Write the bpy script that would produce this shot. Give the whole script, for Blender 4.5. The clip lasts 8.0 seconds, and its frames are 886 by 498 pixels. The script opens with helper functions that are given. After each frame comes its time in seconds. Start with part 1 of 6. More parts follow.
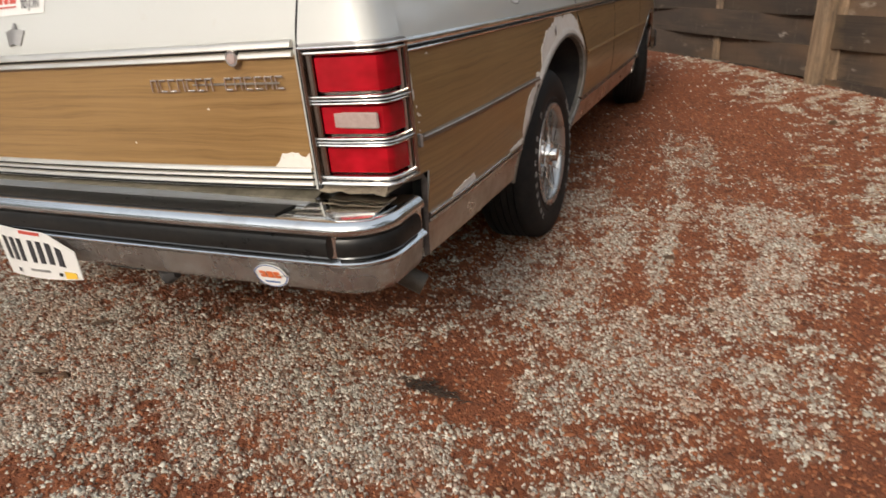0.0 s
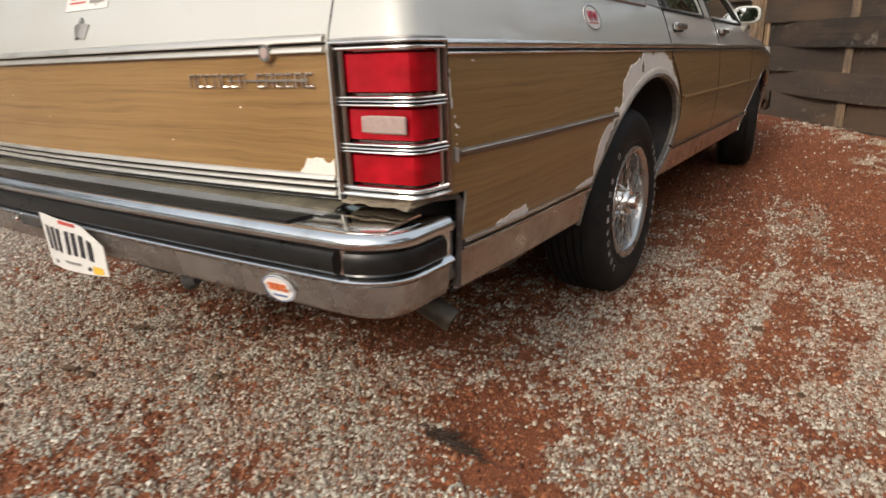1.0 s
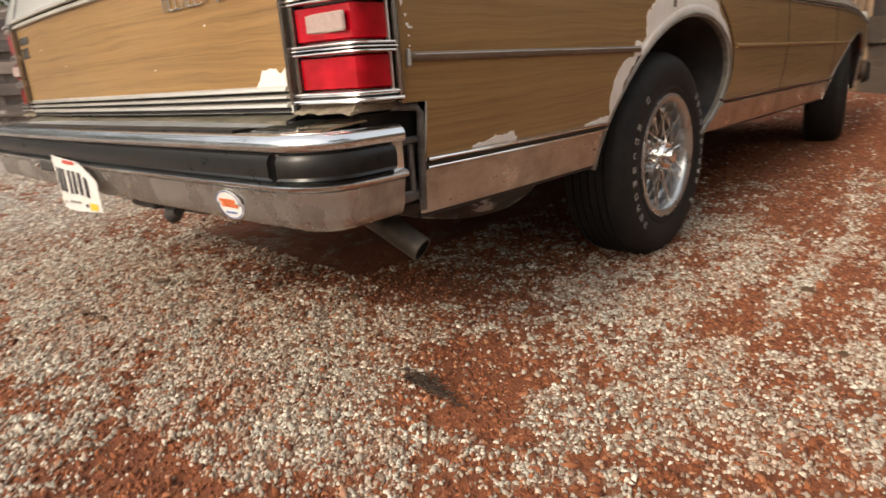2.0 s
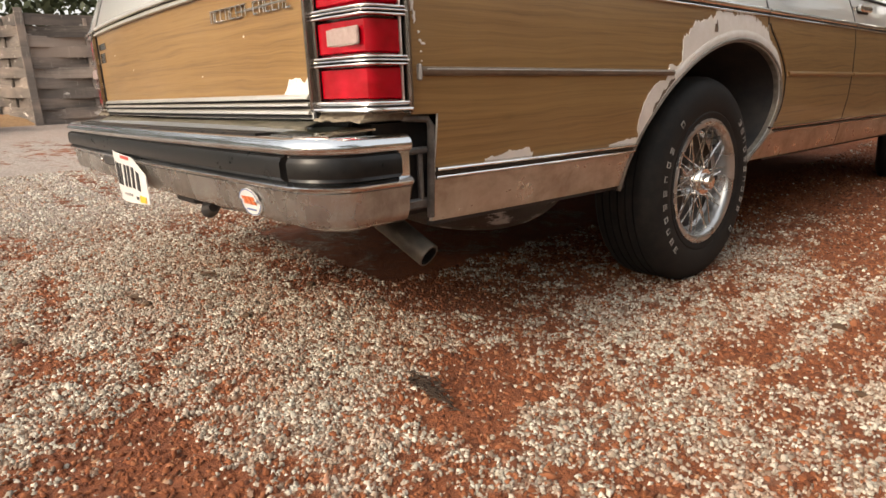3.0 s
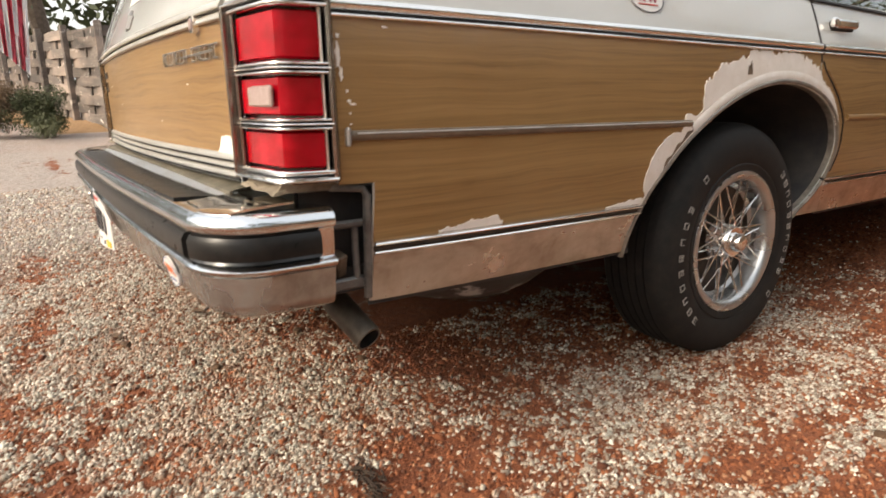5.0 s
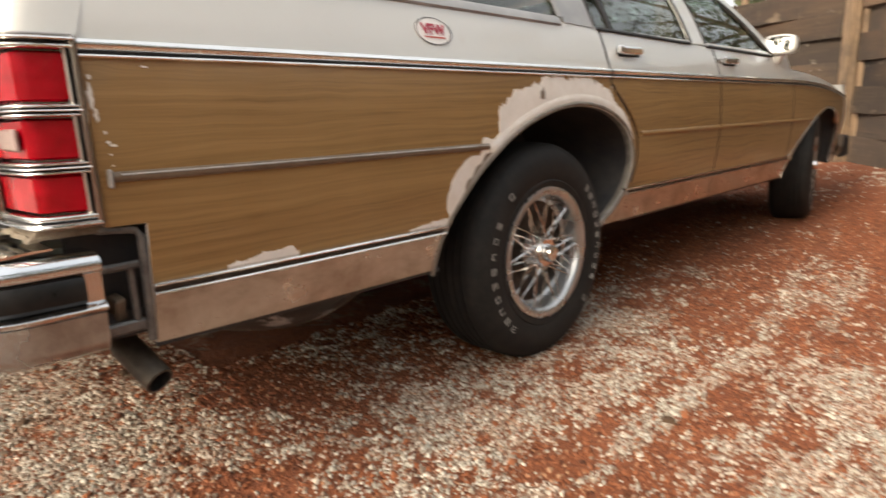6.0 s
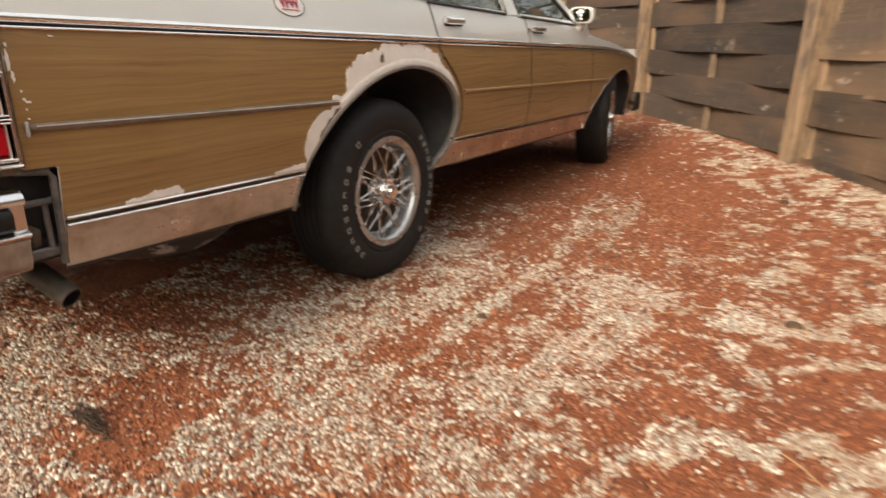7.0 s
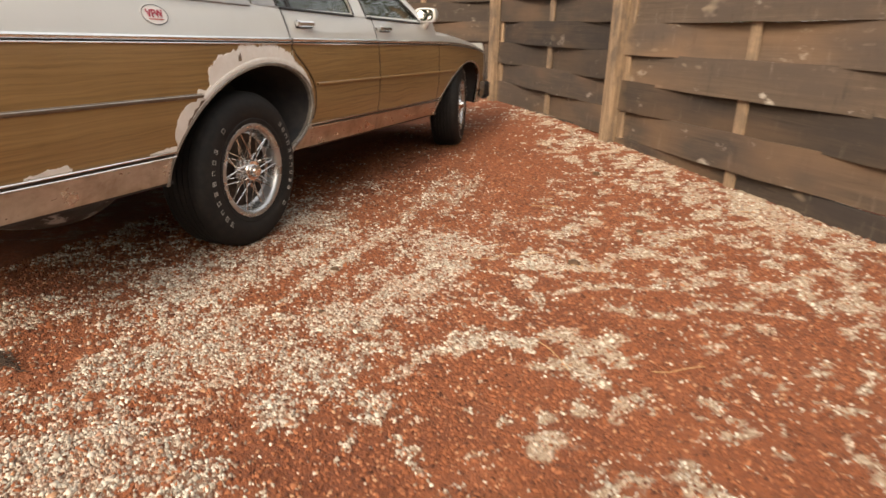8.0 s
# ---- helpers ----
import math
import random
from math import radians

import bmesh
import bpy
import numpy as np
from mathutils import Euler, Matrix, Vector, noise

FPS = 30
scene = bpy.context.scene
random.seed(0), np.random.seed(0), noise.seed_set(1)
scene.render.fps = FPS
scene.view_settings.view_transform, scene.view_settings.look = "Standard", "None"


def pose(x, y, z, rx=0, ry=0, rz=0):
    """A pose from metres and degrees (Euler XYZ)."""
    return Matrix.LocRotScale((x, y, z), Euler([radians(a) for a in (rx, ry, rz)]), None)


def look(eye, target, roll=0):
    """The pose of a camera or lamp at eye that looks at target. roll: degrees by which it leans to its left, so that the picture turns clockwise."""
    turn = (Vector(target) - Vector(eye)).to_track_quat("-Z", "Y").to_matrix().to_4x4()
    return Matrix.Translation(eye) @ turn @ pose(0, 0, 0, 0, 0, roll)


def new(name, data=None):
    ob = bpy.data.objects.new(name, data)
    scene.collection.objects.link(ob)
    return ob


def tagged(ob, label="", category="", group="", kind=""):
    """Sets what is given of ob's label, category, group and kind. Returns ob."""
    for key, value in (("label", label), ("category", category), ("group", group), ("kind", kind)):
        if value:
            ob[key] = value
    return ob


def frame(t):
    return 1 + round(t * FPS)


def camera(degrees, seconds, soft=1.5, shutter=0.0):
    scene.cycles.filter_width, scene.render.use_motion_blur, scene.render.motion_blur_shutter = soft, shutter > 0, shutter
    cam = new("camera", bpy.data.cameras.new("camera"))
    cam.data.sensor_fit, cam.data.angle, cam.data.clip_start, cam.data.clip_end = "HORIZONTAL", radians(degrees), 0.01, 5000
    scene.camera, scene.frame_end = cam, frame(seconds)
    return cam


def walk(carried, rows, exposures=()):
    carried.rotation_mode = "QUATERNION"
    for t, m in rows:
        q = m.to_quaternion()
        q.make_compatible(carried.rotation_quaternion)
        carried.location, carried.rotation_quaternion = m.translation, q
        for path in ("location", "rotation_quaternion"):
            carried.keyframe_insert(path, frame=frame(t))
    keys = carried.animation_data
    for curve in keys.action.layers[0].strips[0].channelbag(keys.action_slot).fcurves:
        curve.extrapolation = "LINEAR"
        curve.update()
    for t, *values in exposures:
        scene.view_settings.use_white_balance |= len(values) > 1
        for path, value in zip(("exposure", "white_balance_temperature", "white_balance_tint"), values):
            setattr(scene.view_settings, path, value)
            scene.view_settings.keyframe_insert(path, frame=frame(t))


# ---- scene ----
import collections

cam = camera(70.5, 8.0, 1.5, 0.5)
PATH = [
    (0, (1.621, -2.511, 1.053), (0.826, -0.851, 0.269), -5.2),
    (0.5, (1.654, -2.468, 1.021), (0.712, -0.846, 0.329), -5.1),
    (1, (1.67, -2.321, 0.932), (0.598, -0.746, 0.324), -2.3),
    (1.5, (1.749, -2.184, 0.825), (0.648, -0.598, 0.305), -2.8),
    (2, (1.847, -2.13, 0.714), (0.54, -0.726, 0.147), -4.4),
    (3.5, (1.992, -2.021, 0.699), (0.489, -0.79, 0.224), -1.3),
    (4, (1.968, -1.922, 0.698), (0.402, -0.787, 0.191), -0.4),
    (4.2, (1.948, -1.87, 0.716), (0.365, -0.764, 0.195), -0.2),
    (5.3, (1.992, -1.7, 0.816), (0.401, -0.572, 0.375), -1.9),
    (5.5, (2.038, -1.663, 0.827), (0.499, -0.453, 0.416), -2.0),
    (6, (2.112, -1.614, 0.82), (0.729, -0.239, 0.378), -2.6),
    (6.5, (2.218, -1.696, 0.821), (1.063, -0.158, 0.272), -2.0),
    (7, (2.359, -1.927, 0.888), (1.381, -0.296, 0.268), -0.2),
    (7.5, (2.566, -2.13, 0.929), (1.822, -0.395, 0.27), 2.4),
    (8, (2.746, -2.326, 0.958), (2.089, -0.556, 0.299), 0.5),
]
EXPOSURES = [(0, 0.30, 6300, 8), (1.0, 0.38, 6350, 8), (2.0, 0.72, 6850, 10), (4.0, 0.90, 6900, 10), (5.5, 1.12, 6700, 8), (6.5, 1.10, 7050, 10), (8.0, 1.02, 7150, 11)]
walk(cam, [(t, look(eye, target, roll)) for t, eye, target, roll in PATH], EXPOSURES)

# ---- light ----
SUN_EL, SUN_ROT = radians(34), radians(184)
world = bpy.data.worlds.new("sky")
scene.world = world
world.use_nodes = True
wn = world.node_tree.nodes
sky = wn.new("ShaderNodeTexSky")
sky.sky_type = "NISHITA"
sky.sun_disc = False
sky.sun_elevation, sky.sun_rotation = SUN_EL, SUN_ROT
sky.air_density, sky.dust_density, sky.ozone_density = 1.0, 8.0, 0.4
wn["Background"].inputs["Strength"].default_value = 0.15
haze = wn.new("ShaderNodeHueSaturation")  # thin cloud takes the blue out of the sky
haze.inputs["Saturation"].default_value = 0.82
world.node_tree.links.new(sky.outputs[0], haze.inputs["Color"])
veil = wn.new("ShaderNodeMix")  # an even veil of high cloud over the whole sky
veil.data_type = "RGBA"
veil.inputs[0].default_value = 0.5
veil.inputs[7].default_value = (5.7, 5.7, 5.7, 1)
world.node_tree.links.new(haze.outputs[0], veil.inputs[6])
world.node_tree.links.new(veil.outputs[2], wn["Background"].inputs["Color"])
sun = new("sun", bpy.data.lights.new("sun", "SUN"))
sun.data.energy, sun.data.angle, sun.data.color = 1.12, radians(13), (1.0, 0.88, 0.75)
sun.matrix_world = look((math.sin(SUN_ROT) * 20, math.cos(SUN_ROT) * 20, math.tan(SUN_EL) * 20), (0, 0, 0))


# ---- materials ----
def material(name, color=(0.5, 0.5, 0.5), rough=0.5, metal=0.0, coat=0.0):
    m = bpy.data.materials.new(name)
    m.use_nodes = True
    b = m.node_tree.nodes["Principled BSDF"]
    b.inputs["Base Color"].default_value = (*color, 1)
    b.inputs["Roughness"].default_value = rough
    b.inputs["Metallic"].default_value = metal
    b.inputs["Coat Weight"].default_value = coat
    b.inputs["Coat Roughness"].default_value = 0.08
    return m


class Nodes:
    """Short ways to write node trees."""

    def __init__(self, m):
        self.t = m.node_tree
        self.b = self.t.nodes["Principled BSDF"]
        self.pos = self.t.nodes.new("ShaderNodeTexCoord").outputs["Object"]

    def add(self, kind, **values):
        n = self.t.nodes.new(kind)
        for k, v in values.items():
            n.inputs[k.replace("_", " ")].default_value = v
        return n

    def link(self, a, b):
        self.t.links.new(a, b)

    def mapped(self, scale, vec=None, shift=None):
        n = self.add("ShaderNodeMapping", Scale=scale)
        self.link(vec or self.pos, n.inputs["Vector"])
        if shift:
            self.link(shift, n.inputs["Location"])
        return n.outputs[0]

    def noise(self, vec, scale, detail=4.0, rough=0.6, warp=0.0):
        n = self.add("ShaderNodeTexNoise", Scale=scale, Detail=detail, Roughness=rough, Distortion=warp)
        self.link(vec, n.inputs["Vector"])
        return n.outputs["Fac"]

    def ramp(self, fac, stops):
        n = self.t.nodes.new("ShaderNodeValToRGB")
        e = n.color_ramp.elements
        while len(e) < len(stops):
            e.new(0.5)
        for k, (p, c) in zip(e, stops):
            k.position = p
            k.color = (*c, 1) if len(c) == 3 else c
        self.link(fac, n.inputs[0])
        return n.outputs[0]

    def mix(self, fac, a, b, how="MIX"):
        n = self.t.nodes.new("ShaderNodeMix")
        n.data_type, n.blend_type = "RGBA", how
        for socket, v in ((n.inputs[0], fac), (n.inputs[6], a), (n.inputs[7], b)):
            if isinstance(v, (int, float)):
                socket.default_value = v
            elif isinstance(v, tuple):
                socket.default_value = (*v, 1)
            else:
                self.link(v, socket)
        return n.outputs[2]

    def math(self, how, a, b=0.0):
        n = self.t.nodes.new("ShaderNodeMath")
        n.operation = how
        for socket, v in ((n.inputs[0], a), (n.inputs[1], b)):
            if isinstance(v, (int, float)):
                socket.default_value = v
            else:
                self.link(v, socket)
        return n.outputs[0]

    def color(self, c):
        self.link(c, self.b.inputs["Base Color"])

    def rough(self, fac, lo, hi):
        n = self.add("ShaderNodeMapRange", To_Min=lo, To_Max=hi)
        self.link(fac, n.inputs[0])
        self.link(n.outputs[0], self.b.inputs["Roughness"])

    def bump(self, h, strength, dist):
        n = self.add("ShaderNodeBump", Strength=strength, Distance=dist)
        self.link(h, n.inputs["Height"])
        self.link(n.outputs[0], self.b.inputs["Normal"])


def grey(v):
    return (v, v, v)


def paint_material():
    m = material("cream_paint", (0.74, 0.73, 0.68), 0.3, 0, 1.0)
    n = Nodes(m)
    a = n.noise(n.pos, 3.0, 5)
    b = n.noise(n.mapped((1, 1, 1)), 60, 4)
    dirt = n.noise(n.pos, 9, 6, 0.75)
    c = n.mix(a, (0.555, 0.565, 0.545), (0.51, 0.515, 0.485))
    c = n.mix(n.ramp(dirt, [(0.62, grey(0)), (0.8, grey(0.35))]), c, (0.45, 0.38, 0.28))
    n.color(c)
    n.rough(b, 0.22, 0.42)
    return m


def bare_material():
    m = material("bare_panel", (0.72, 0.69, 0.62), 0.6)
    n = Nodes(m)
    a, b = n.noise(n.pos, 14, 6, 0.7), n.noise(n.pos, 90, 3)
    c = n.mix(n.ramp(a, [(0.4, grey(0)), (0.75, grey(1))]), (0.84, 0.80, 0.74), (0.74, 0.69, 0.61))
    c = n.mix(n.ramp(b, [(0.64, grey(0)), (0.74, grey(0.3))]), c, (0.42, 0.33, 0.2))
    n.color(c)
    n.bump(b, 0.2, 0.001)
    return m


def veneer_material():
    m = material("woodgrain_film", (0.36, 0.21, 0.085), 0.4, 0, 0.35)
    n = Nodes(m)
    wav = n.noise(n.mapped((1.6, 1.6, 7)), 1.0, 3, 0.5, 0.6)
    shift = n.math("MULTIPLY", wav, 0.055)
    comb = n.add("ShaderNodeCombineXYZ")
    n.link(shift, comb.inputs[2])
    vec = n.add("ShaderNodeVectorMath")
    n.link(n.pos, vec.inputs[0])
    n.link(comb.outputs[0], vec.inputs[1])
    grain = n.noise(n.mapped((1.7, 1.7, 95), vec.outputs[0]), 1.0, 6, 0.7)
    fine = n.noise(n.mapped((9, 9, 420), vec.outputs[0]), 1.0, 3, 0.7)
    fade = n.noise(n.pos, 1.6, 4)
    c = n.ramp(grain, [(0.30, (0.105, 0.056, 0.019)), (0.43, (0.228, 0.133, 0.047)), (0.58, (0.31, 0.187, 0.069)), (0.8, (0.365, 0.232, 0.095))])
    c = n.mix(n.math("MULTIPLY", fine, 0.45), c, (0.24, 0.12, 0.035))
    c = n.mix(n.ramp(fade, [(0.4, grey(0)), (0.75, grey(0.35))]), c, (0.43, 0.275, 0.12))
    n.color(c)
    n.rough(fine, 0.3, 0.5)
    n.b.inputs["Coat Roughness"].default_value = 0.12
    n.bump(fine, 0.06, 0.0006)
    return m


def chrome_material(name, tint, lo, hi, dirt, metal=1.0):
    m = material(name, tint, lo, metal)
    n = Nodes(m)
    a, b = n.noise(n.pos, 9, 4, 0.55), n.noise(n.mapped((4, 4, 14)), 1.0, 3)
    n.rough(b, lo, hi)
    c = n.mix(n.ramp(a, [(0.5, grey(0)), (0.75, grey(dirt))]), tint, (0.30, 0.25, 0.20))
    n.color(c)
    n.bump(a, 0.03, 0.004)
    return m


def stain_reflection_chrome_material():
    """Chrome gone dull: brown road film and runs down the face; its light and dark blotches also paint in reflections.
    """
    m = material("stain_reflection_chrome", (0.5, 0.5, 0.5), 0.3, 0.88)
    n = Nodes(m)
    blot, run = n.noise(n.pos, 7, 5, 0.65), n.noise(n.mapped((45, 45, 4)), 1.0, 4, 0.7)
    film = n.math("ADD", n.math("MULTIPLY", blot, 0.86), n.math("MULTIPLY", run, 0.14))
    c = n.ramp(film, [(0.36, (0.60, 0.61, 0.61)), (0.50, (0.45, 0.44, 0.43)), (0.64, (0.30, 0.28, 0.26))])
    n.color(c)
    n.rough(film, 0.06, 0.48)
    n.bump(blot, 0.06, 0.004)
    return m


def dusty_aluminium_material():
    """Brushed aluminium under a dried film of red dust, wiped thin in patches."""
    m = material("dusty_aluminium", (0.47, 0.45, 0.42), 0.25, 1.0)
    n = Nodes(m)
    film = n.math("ADD", n.math("MULTIPLY", n.noise(n.mapped((5, 5, 12)), 1.0, 5, 0.65, 0.4), 0.7), n.math("MULTIPLY", n.noise(n.pos, 22, 3, 0.6), 0.3))
    n.color(n.ramp(film, [(0.36, (0.58, 0.565, 0.54)), (0.50, (0.47, 0.44, 0.405)), (0.62, (0.36, 0.315, 0.27))]))
    n.rough(film, 0.08, 0.55)
    brush = n.noise(n.mapped((2, 2, 700)), 1.0, 2)
    n.bump(brush, 0.05, 0.0005)
    return m


def rubber_material(name, base, rough, gloss=0.2):
    m = material(name, grey(base), rough)
    n = Nodes(m)
    a, b = n.noise(n.pos, 22, 6, 0.7), n.noise(n.pos, 300, 2)
    n.color(n.mix(n.ramp(a, [(0.42, grey(0)), (0.75, grey(0.6))]), grey(base), (base * 1.9 + 0.012, base * 1.7 + 0.01, base * 1.5 + 0.008)))
    n.rough(a, rough - 0.08, rough + 0.12)
    n.bump(b, 0.15, 0.0006)
    n.b.inputs["Specular IOR Level"].default_value = gloss
    return m


def lens_material():
    m = material("red_lens", (0.5, 0.01, 0.015), 0.16, 0, 0.25)
    n = Nodes(m)
    rib = n.t.nodes.new("ShaderNodeTexWave")
    rib.bands_direction = "Z"
    rib.inputs["Scale"].default_value = 70
    rib.inputs["Distortion"].default_value = 0.6
    n.link(n.pos, rib.inputs["Vector"])
    big = n.noise(n.mapped((14, 14, 20)), 1.0, 2)
    n.color(n.mix(n.ramp(big, [(0.3, grey(0)), (0.7, grey(1))]), (0.27, 0.001, 0.006), (0.47, 0.004, 0.016)))
    n.bump(n.math("ADD", rib.outputs["Fac"], n.math("MULTIPLY", n.noise(n.mapped((8, 8, 90)), 1.0, 3), 1.5)), 0.05, 0.001)
    n.b.inputs["Subsurface Weight"].default_value = 0.05
    n.b.inputs["Subsurface Radius"].default_value = (0.02, 0.004, 0.004)
    return m


def glass_material(name, tint):
    m = material(name, tint, 0.0)
    b = m.node_tree.nodes["Principled BSDF"]
    b.inputs["Transmission Weight"].default_value = 1.0
    b.inputs["IOR"].default_value = 1.45
    return m


def board_material(name="weathered_board", gain=0.74, silver=0.0):
    m = material(name, (0.25, 0.2, 0.15), 0.85)
    n = Nodes(m)
    info = n.t.nodes.new("ShaderNodeObjectInfo")
    off = n.math("MULTIPLY", info.outputs["Random"], 40.0)
    grain = n.noise(n.mapped((1.3, 26, 42), None, off), 1.0, 8, 0.72, 0.5)
    big = n.noise(n.mapped((1.3, 2, 5), None, off), 1.0, 5, 0.65)
    speck = n.noise(n.mapped((6, 14, 16), None, off), 1.0, 4, 0.7)
    c = n.ramp(grain, [(0.30, (0.034, 0.024, 0.017)), (0.50, (0.080, 0.057, 0.040)), (0.72, (0.140, 0.100, 0.068))])
    c = n.mix(n.ramp(big, [(0.40, grey(0)), (0.60, grey(0.85))]), c, (0.046, 0.036, 0.032))
    c = n.mix(n.ramp(speck, [(0.62, grey(0)), (0.78, grey(0.6))]), c, (0.27, 0.21, 0.15))
    c = n.mix(n.math("MULTIPLY", info.outputs["Random"], 0.4), c, (0.15, 0.105, 0.07))
    drip = n.noise(n.mapped((22, 9, 3.2), None, off), 1.0, 5, 0.7)
    c = n.mix(n.ramp(drip, [(0.60, grey(0)), (0.74, grey(0.45))]), c, (0.30, 0.25, 0.19))
    c = n.mix(n.ramp(drip, [(0.27, grey(0.6)), (0.40, grey(0))]), c, (0.03, 0.022, 0.017))
    knot = n.noise(n.mapped((3.1, 6, 7), None, n.math("ADD", off, 9.0)), 1.0, 2, 0.5)
    c = n.mix(n.ramp(knot, [(0.68, grey(0)), (0.76, grey(0.75))]), c, (0.33, 0.26, 0.185))
    bird = n.noise(n.mapped((4.2, 9, 8), None, n.math("ADD", off, 21.0)), 1.0, 5, 0.6)
    c = n.mix(n.ramp(bird, [(0.64, grey(0)), (0.71, grey(0.75))]), c, (0.50, 0.45, 0.38))
    warm = n.noise(n.mapped((0.9, 1.2, 2.5), None, n.math("ADD", off, 4.0)), 1.0, 3, 0.5)
    c = n.mix(n.ramp(warm, [(0.48, grey(0)), (0.66, grey(0.7))]), c, (0.19, 0.115, 0.065))
    # boards turn paler and more tan towards their ends
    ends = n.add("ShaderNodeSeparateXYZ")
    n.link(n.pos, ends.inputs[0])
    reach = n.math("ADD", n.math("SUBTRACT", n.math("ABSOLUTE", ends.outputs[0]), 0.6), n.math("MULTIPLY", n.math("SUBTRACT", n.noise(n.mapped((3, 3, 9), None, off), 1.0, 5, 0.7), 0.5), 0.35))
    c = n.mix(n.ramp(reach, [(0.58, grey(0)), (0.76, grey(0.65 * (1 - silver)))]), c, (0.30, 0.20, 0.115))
    hsv = n.add("ShaderNodeHueSaturation")
    tone = n.add("ShaderNodeMapRange", To_Min=0.6 * gain, To_Max=1.4 * gain)
    n.link(n.math("FRACT", n.math("MULTIPLY", info.outputs["Random"], 7.3)), tone.inputs[0])
    n.link(tone.outputs[0], hsv.inputs["Value"])
    n.link(c, hsv.inputs["Color"])
    hsv.inputs["Saturation"].default_value = 1 - silver
    n.color(hsv.outputs[0])
    n.bump(n.math("ADD", grain, n.math("MULTIPLY", big, 0.5)), 0.4, 0.004)
    return m


def post_material():
    m = material("pale_post_wood", (0.4, 0.28, 0.17), 0.8)
    n = Nodes(m)
    info = n.t.nodes.new("ShaderNodeObjectInfo")
    off = n.math("MULTIPLY", info.outputs["Random"], 30.0)
    grain = n.noise(n.mapped((40, 40, 2.2), None, off), 1.0, 6, 0.65, 0.3)
    big = n.noise(n.mapped((5, 5, 3), None, off), 1.0, 5, 0.7)
    c = n.ramp(grain, [(0.3, (0.11, 0.072, 0.044)), (0.5, (0.25, 0.17, 0.105)), (0.75, (0.40, 0.28, 0.175))])
    c = n.mix(n.ramp(big, [(0.45, grey(0)), (0.62, grey(0.8))]), c, (0.10, 0.075, 0.055))
    n.color(c)
    n.bump(grain, 0.4, 0.003)
    return m


def ground_material():
    m = material("red_dirt", (0.24, 0.07, 0.03), 0.95)
    n = Nodes(m)
    at = n.t.nodes.new("ShaderNodeAttribute")
    at.attribute_name = "gravel"
    a = n.noise(n.pos, 2.0, 6, 0.65)
    b = n.noise(n.pos, 45, 5, 0.7)
    chip = n.noise(n.mapped((170, 90, 120)), 1.0, 3, 0.7)
    cell = n.add("ShaderNodeTexVoronoi", Scale=95.0)
    n.link(n.pos, cell.inputs["Vector"])
    dirt = n.ramp(a, [(0.3, (0.150, 0.043, 0.0155)), (0.55, (0.235, 0.074, 0.027)), (0.75, (0.29, 0.100, 0.042))])
    dirt = n.mix(n.ramp(b, [(0.35, grey(0.55)), (0.6, grey(0))]), dirt, (0.10, 0.032, 0.018))
    dirt = n.mix(n.ramp(chip, [(0.6, grey(0)), (0.72, grey(0.35))]), dirt, (0.34, 0.15, 0.075))
    stone = n.ramp(cell.outputs["Color"], [(0.1, (0.13, 0.085, 0.06)), (0.4, (0.24, 0.185, 0.135)), (0.8, (0.40, 0.34, 0.26))])
    stone = n.mix(n.ramp(cell.outputs["Distance"], [(0.4, grey(0)), (0.75, grey(0.8))]), stone, (0.11, 0.06, 0.038))
    edge = n.math("ADD", at.outputs["Fac"], n.math("MULTIPLY", n.math("SUBTRACT", n.noise(n.pos, 60, 5, 0.8), 0.5), 1.3))
    fines = n.t.nodes.new("ShaderNodeAttribute")
    fines.attribute_name = "fines"
    pale = n.ramp(cell.outputs["Color"], [(0.1, (0.28, 0.21, 0.14)), (0.5, (0.46, 0.39, 0.28)), (0.9, (0.60, 0.53, 0.40))])
    stone = n.mix(fines.outputs["Fac"], stone, pale)
    clean = n.t.nodes.new("ShaderNodeAttribute")
    clean.attribute_name = "clean"
    drive = n.ramp(cell.outputs["Color"], [(0.1, (0.24, 0.225, 0.20)), (0.5, (0.39, 0.375, 0.34)), (0.9, (0.54, 0.52, 0.48))])
    stone = n.mix(clean.outputs["Fac"], stone, drive)
    n.color(n.mix(n.ramp(edge, [(0.42, grey(0)), (0.85, grey(0.7))]), dirt, stone))
    n.bump(n.math("ADD", b, n.math("MULTIPLY", chip, 0.6)), 0.8, 0.012)
    return m


def gravel_material():
    m = material("pale_gravel", (0.5, 0.45, 0.37), 0.9)
    n = Nodes(m)
    geo = n.t.nodes.new("ShaderNodeNewGeometry")
    r = geo.outputs["Random Per Island"]
    c = n.ramp(r, [(0.0, (0.16, 0.10, 0.07)), (0.2, (0.27, 0.22, 0.17)), (0.45, (0.38, 0.35, 0.29)), (0.7, (0.54, 0.51, 0.43)), (0.86, (0.71, 0.675, 0.58)), (0.9, (0.32, 0.31, 0.27)), (1.0, (0.34, 0.14, 0.075))])
    d = n.noise(n.pos, 3.5, 5, 0.7)
    fine = n.noise(n.pos, 17, 4, 0.7)
    dust = n.math("ADD", n.math("MULTIPLY", d, 0.5), n.math("MULTIPLY", fine, 0.5))
    n.color(n.mix(n.ramp(dust, [(0.46, grey(0)), (0.64, grey(0.55))]), c, (0.36, 0.175, 0.095)))
    n.bump(n.noise(n.pos, 400, 3), 0.3, 0.001)
    return m


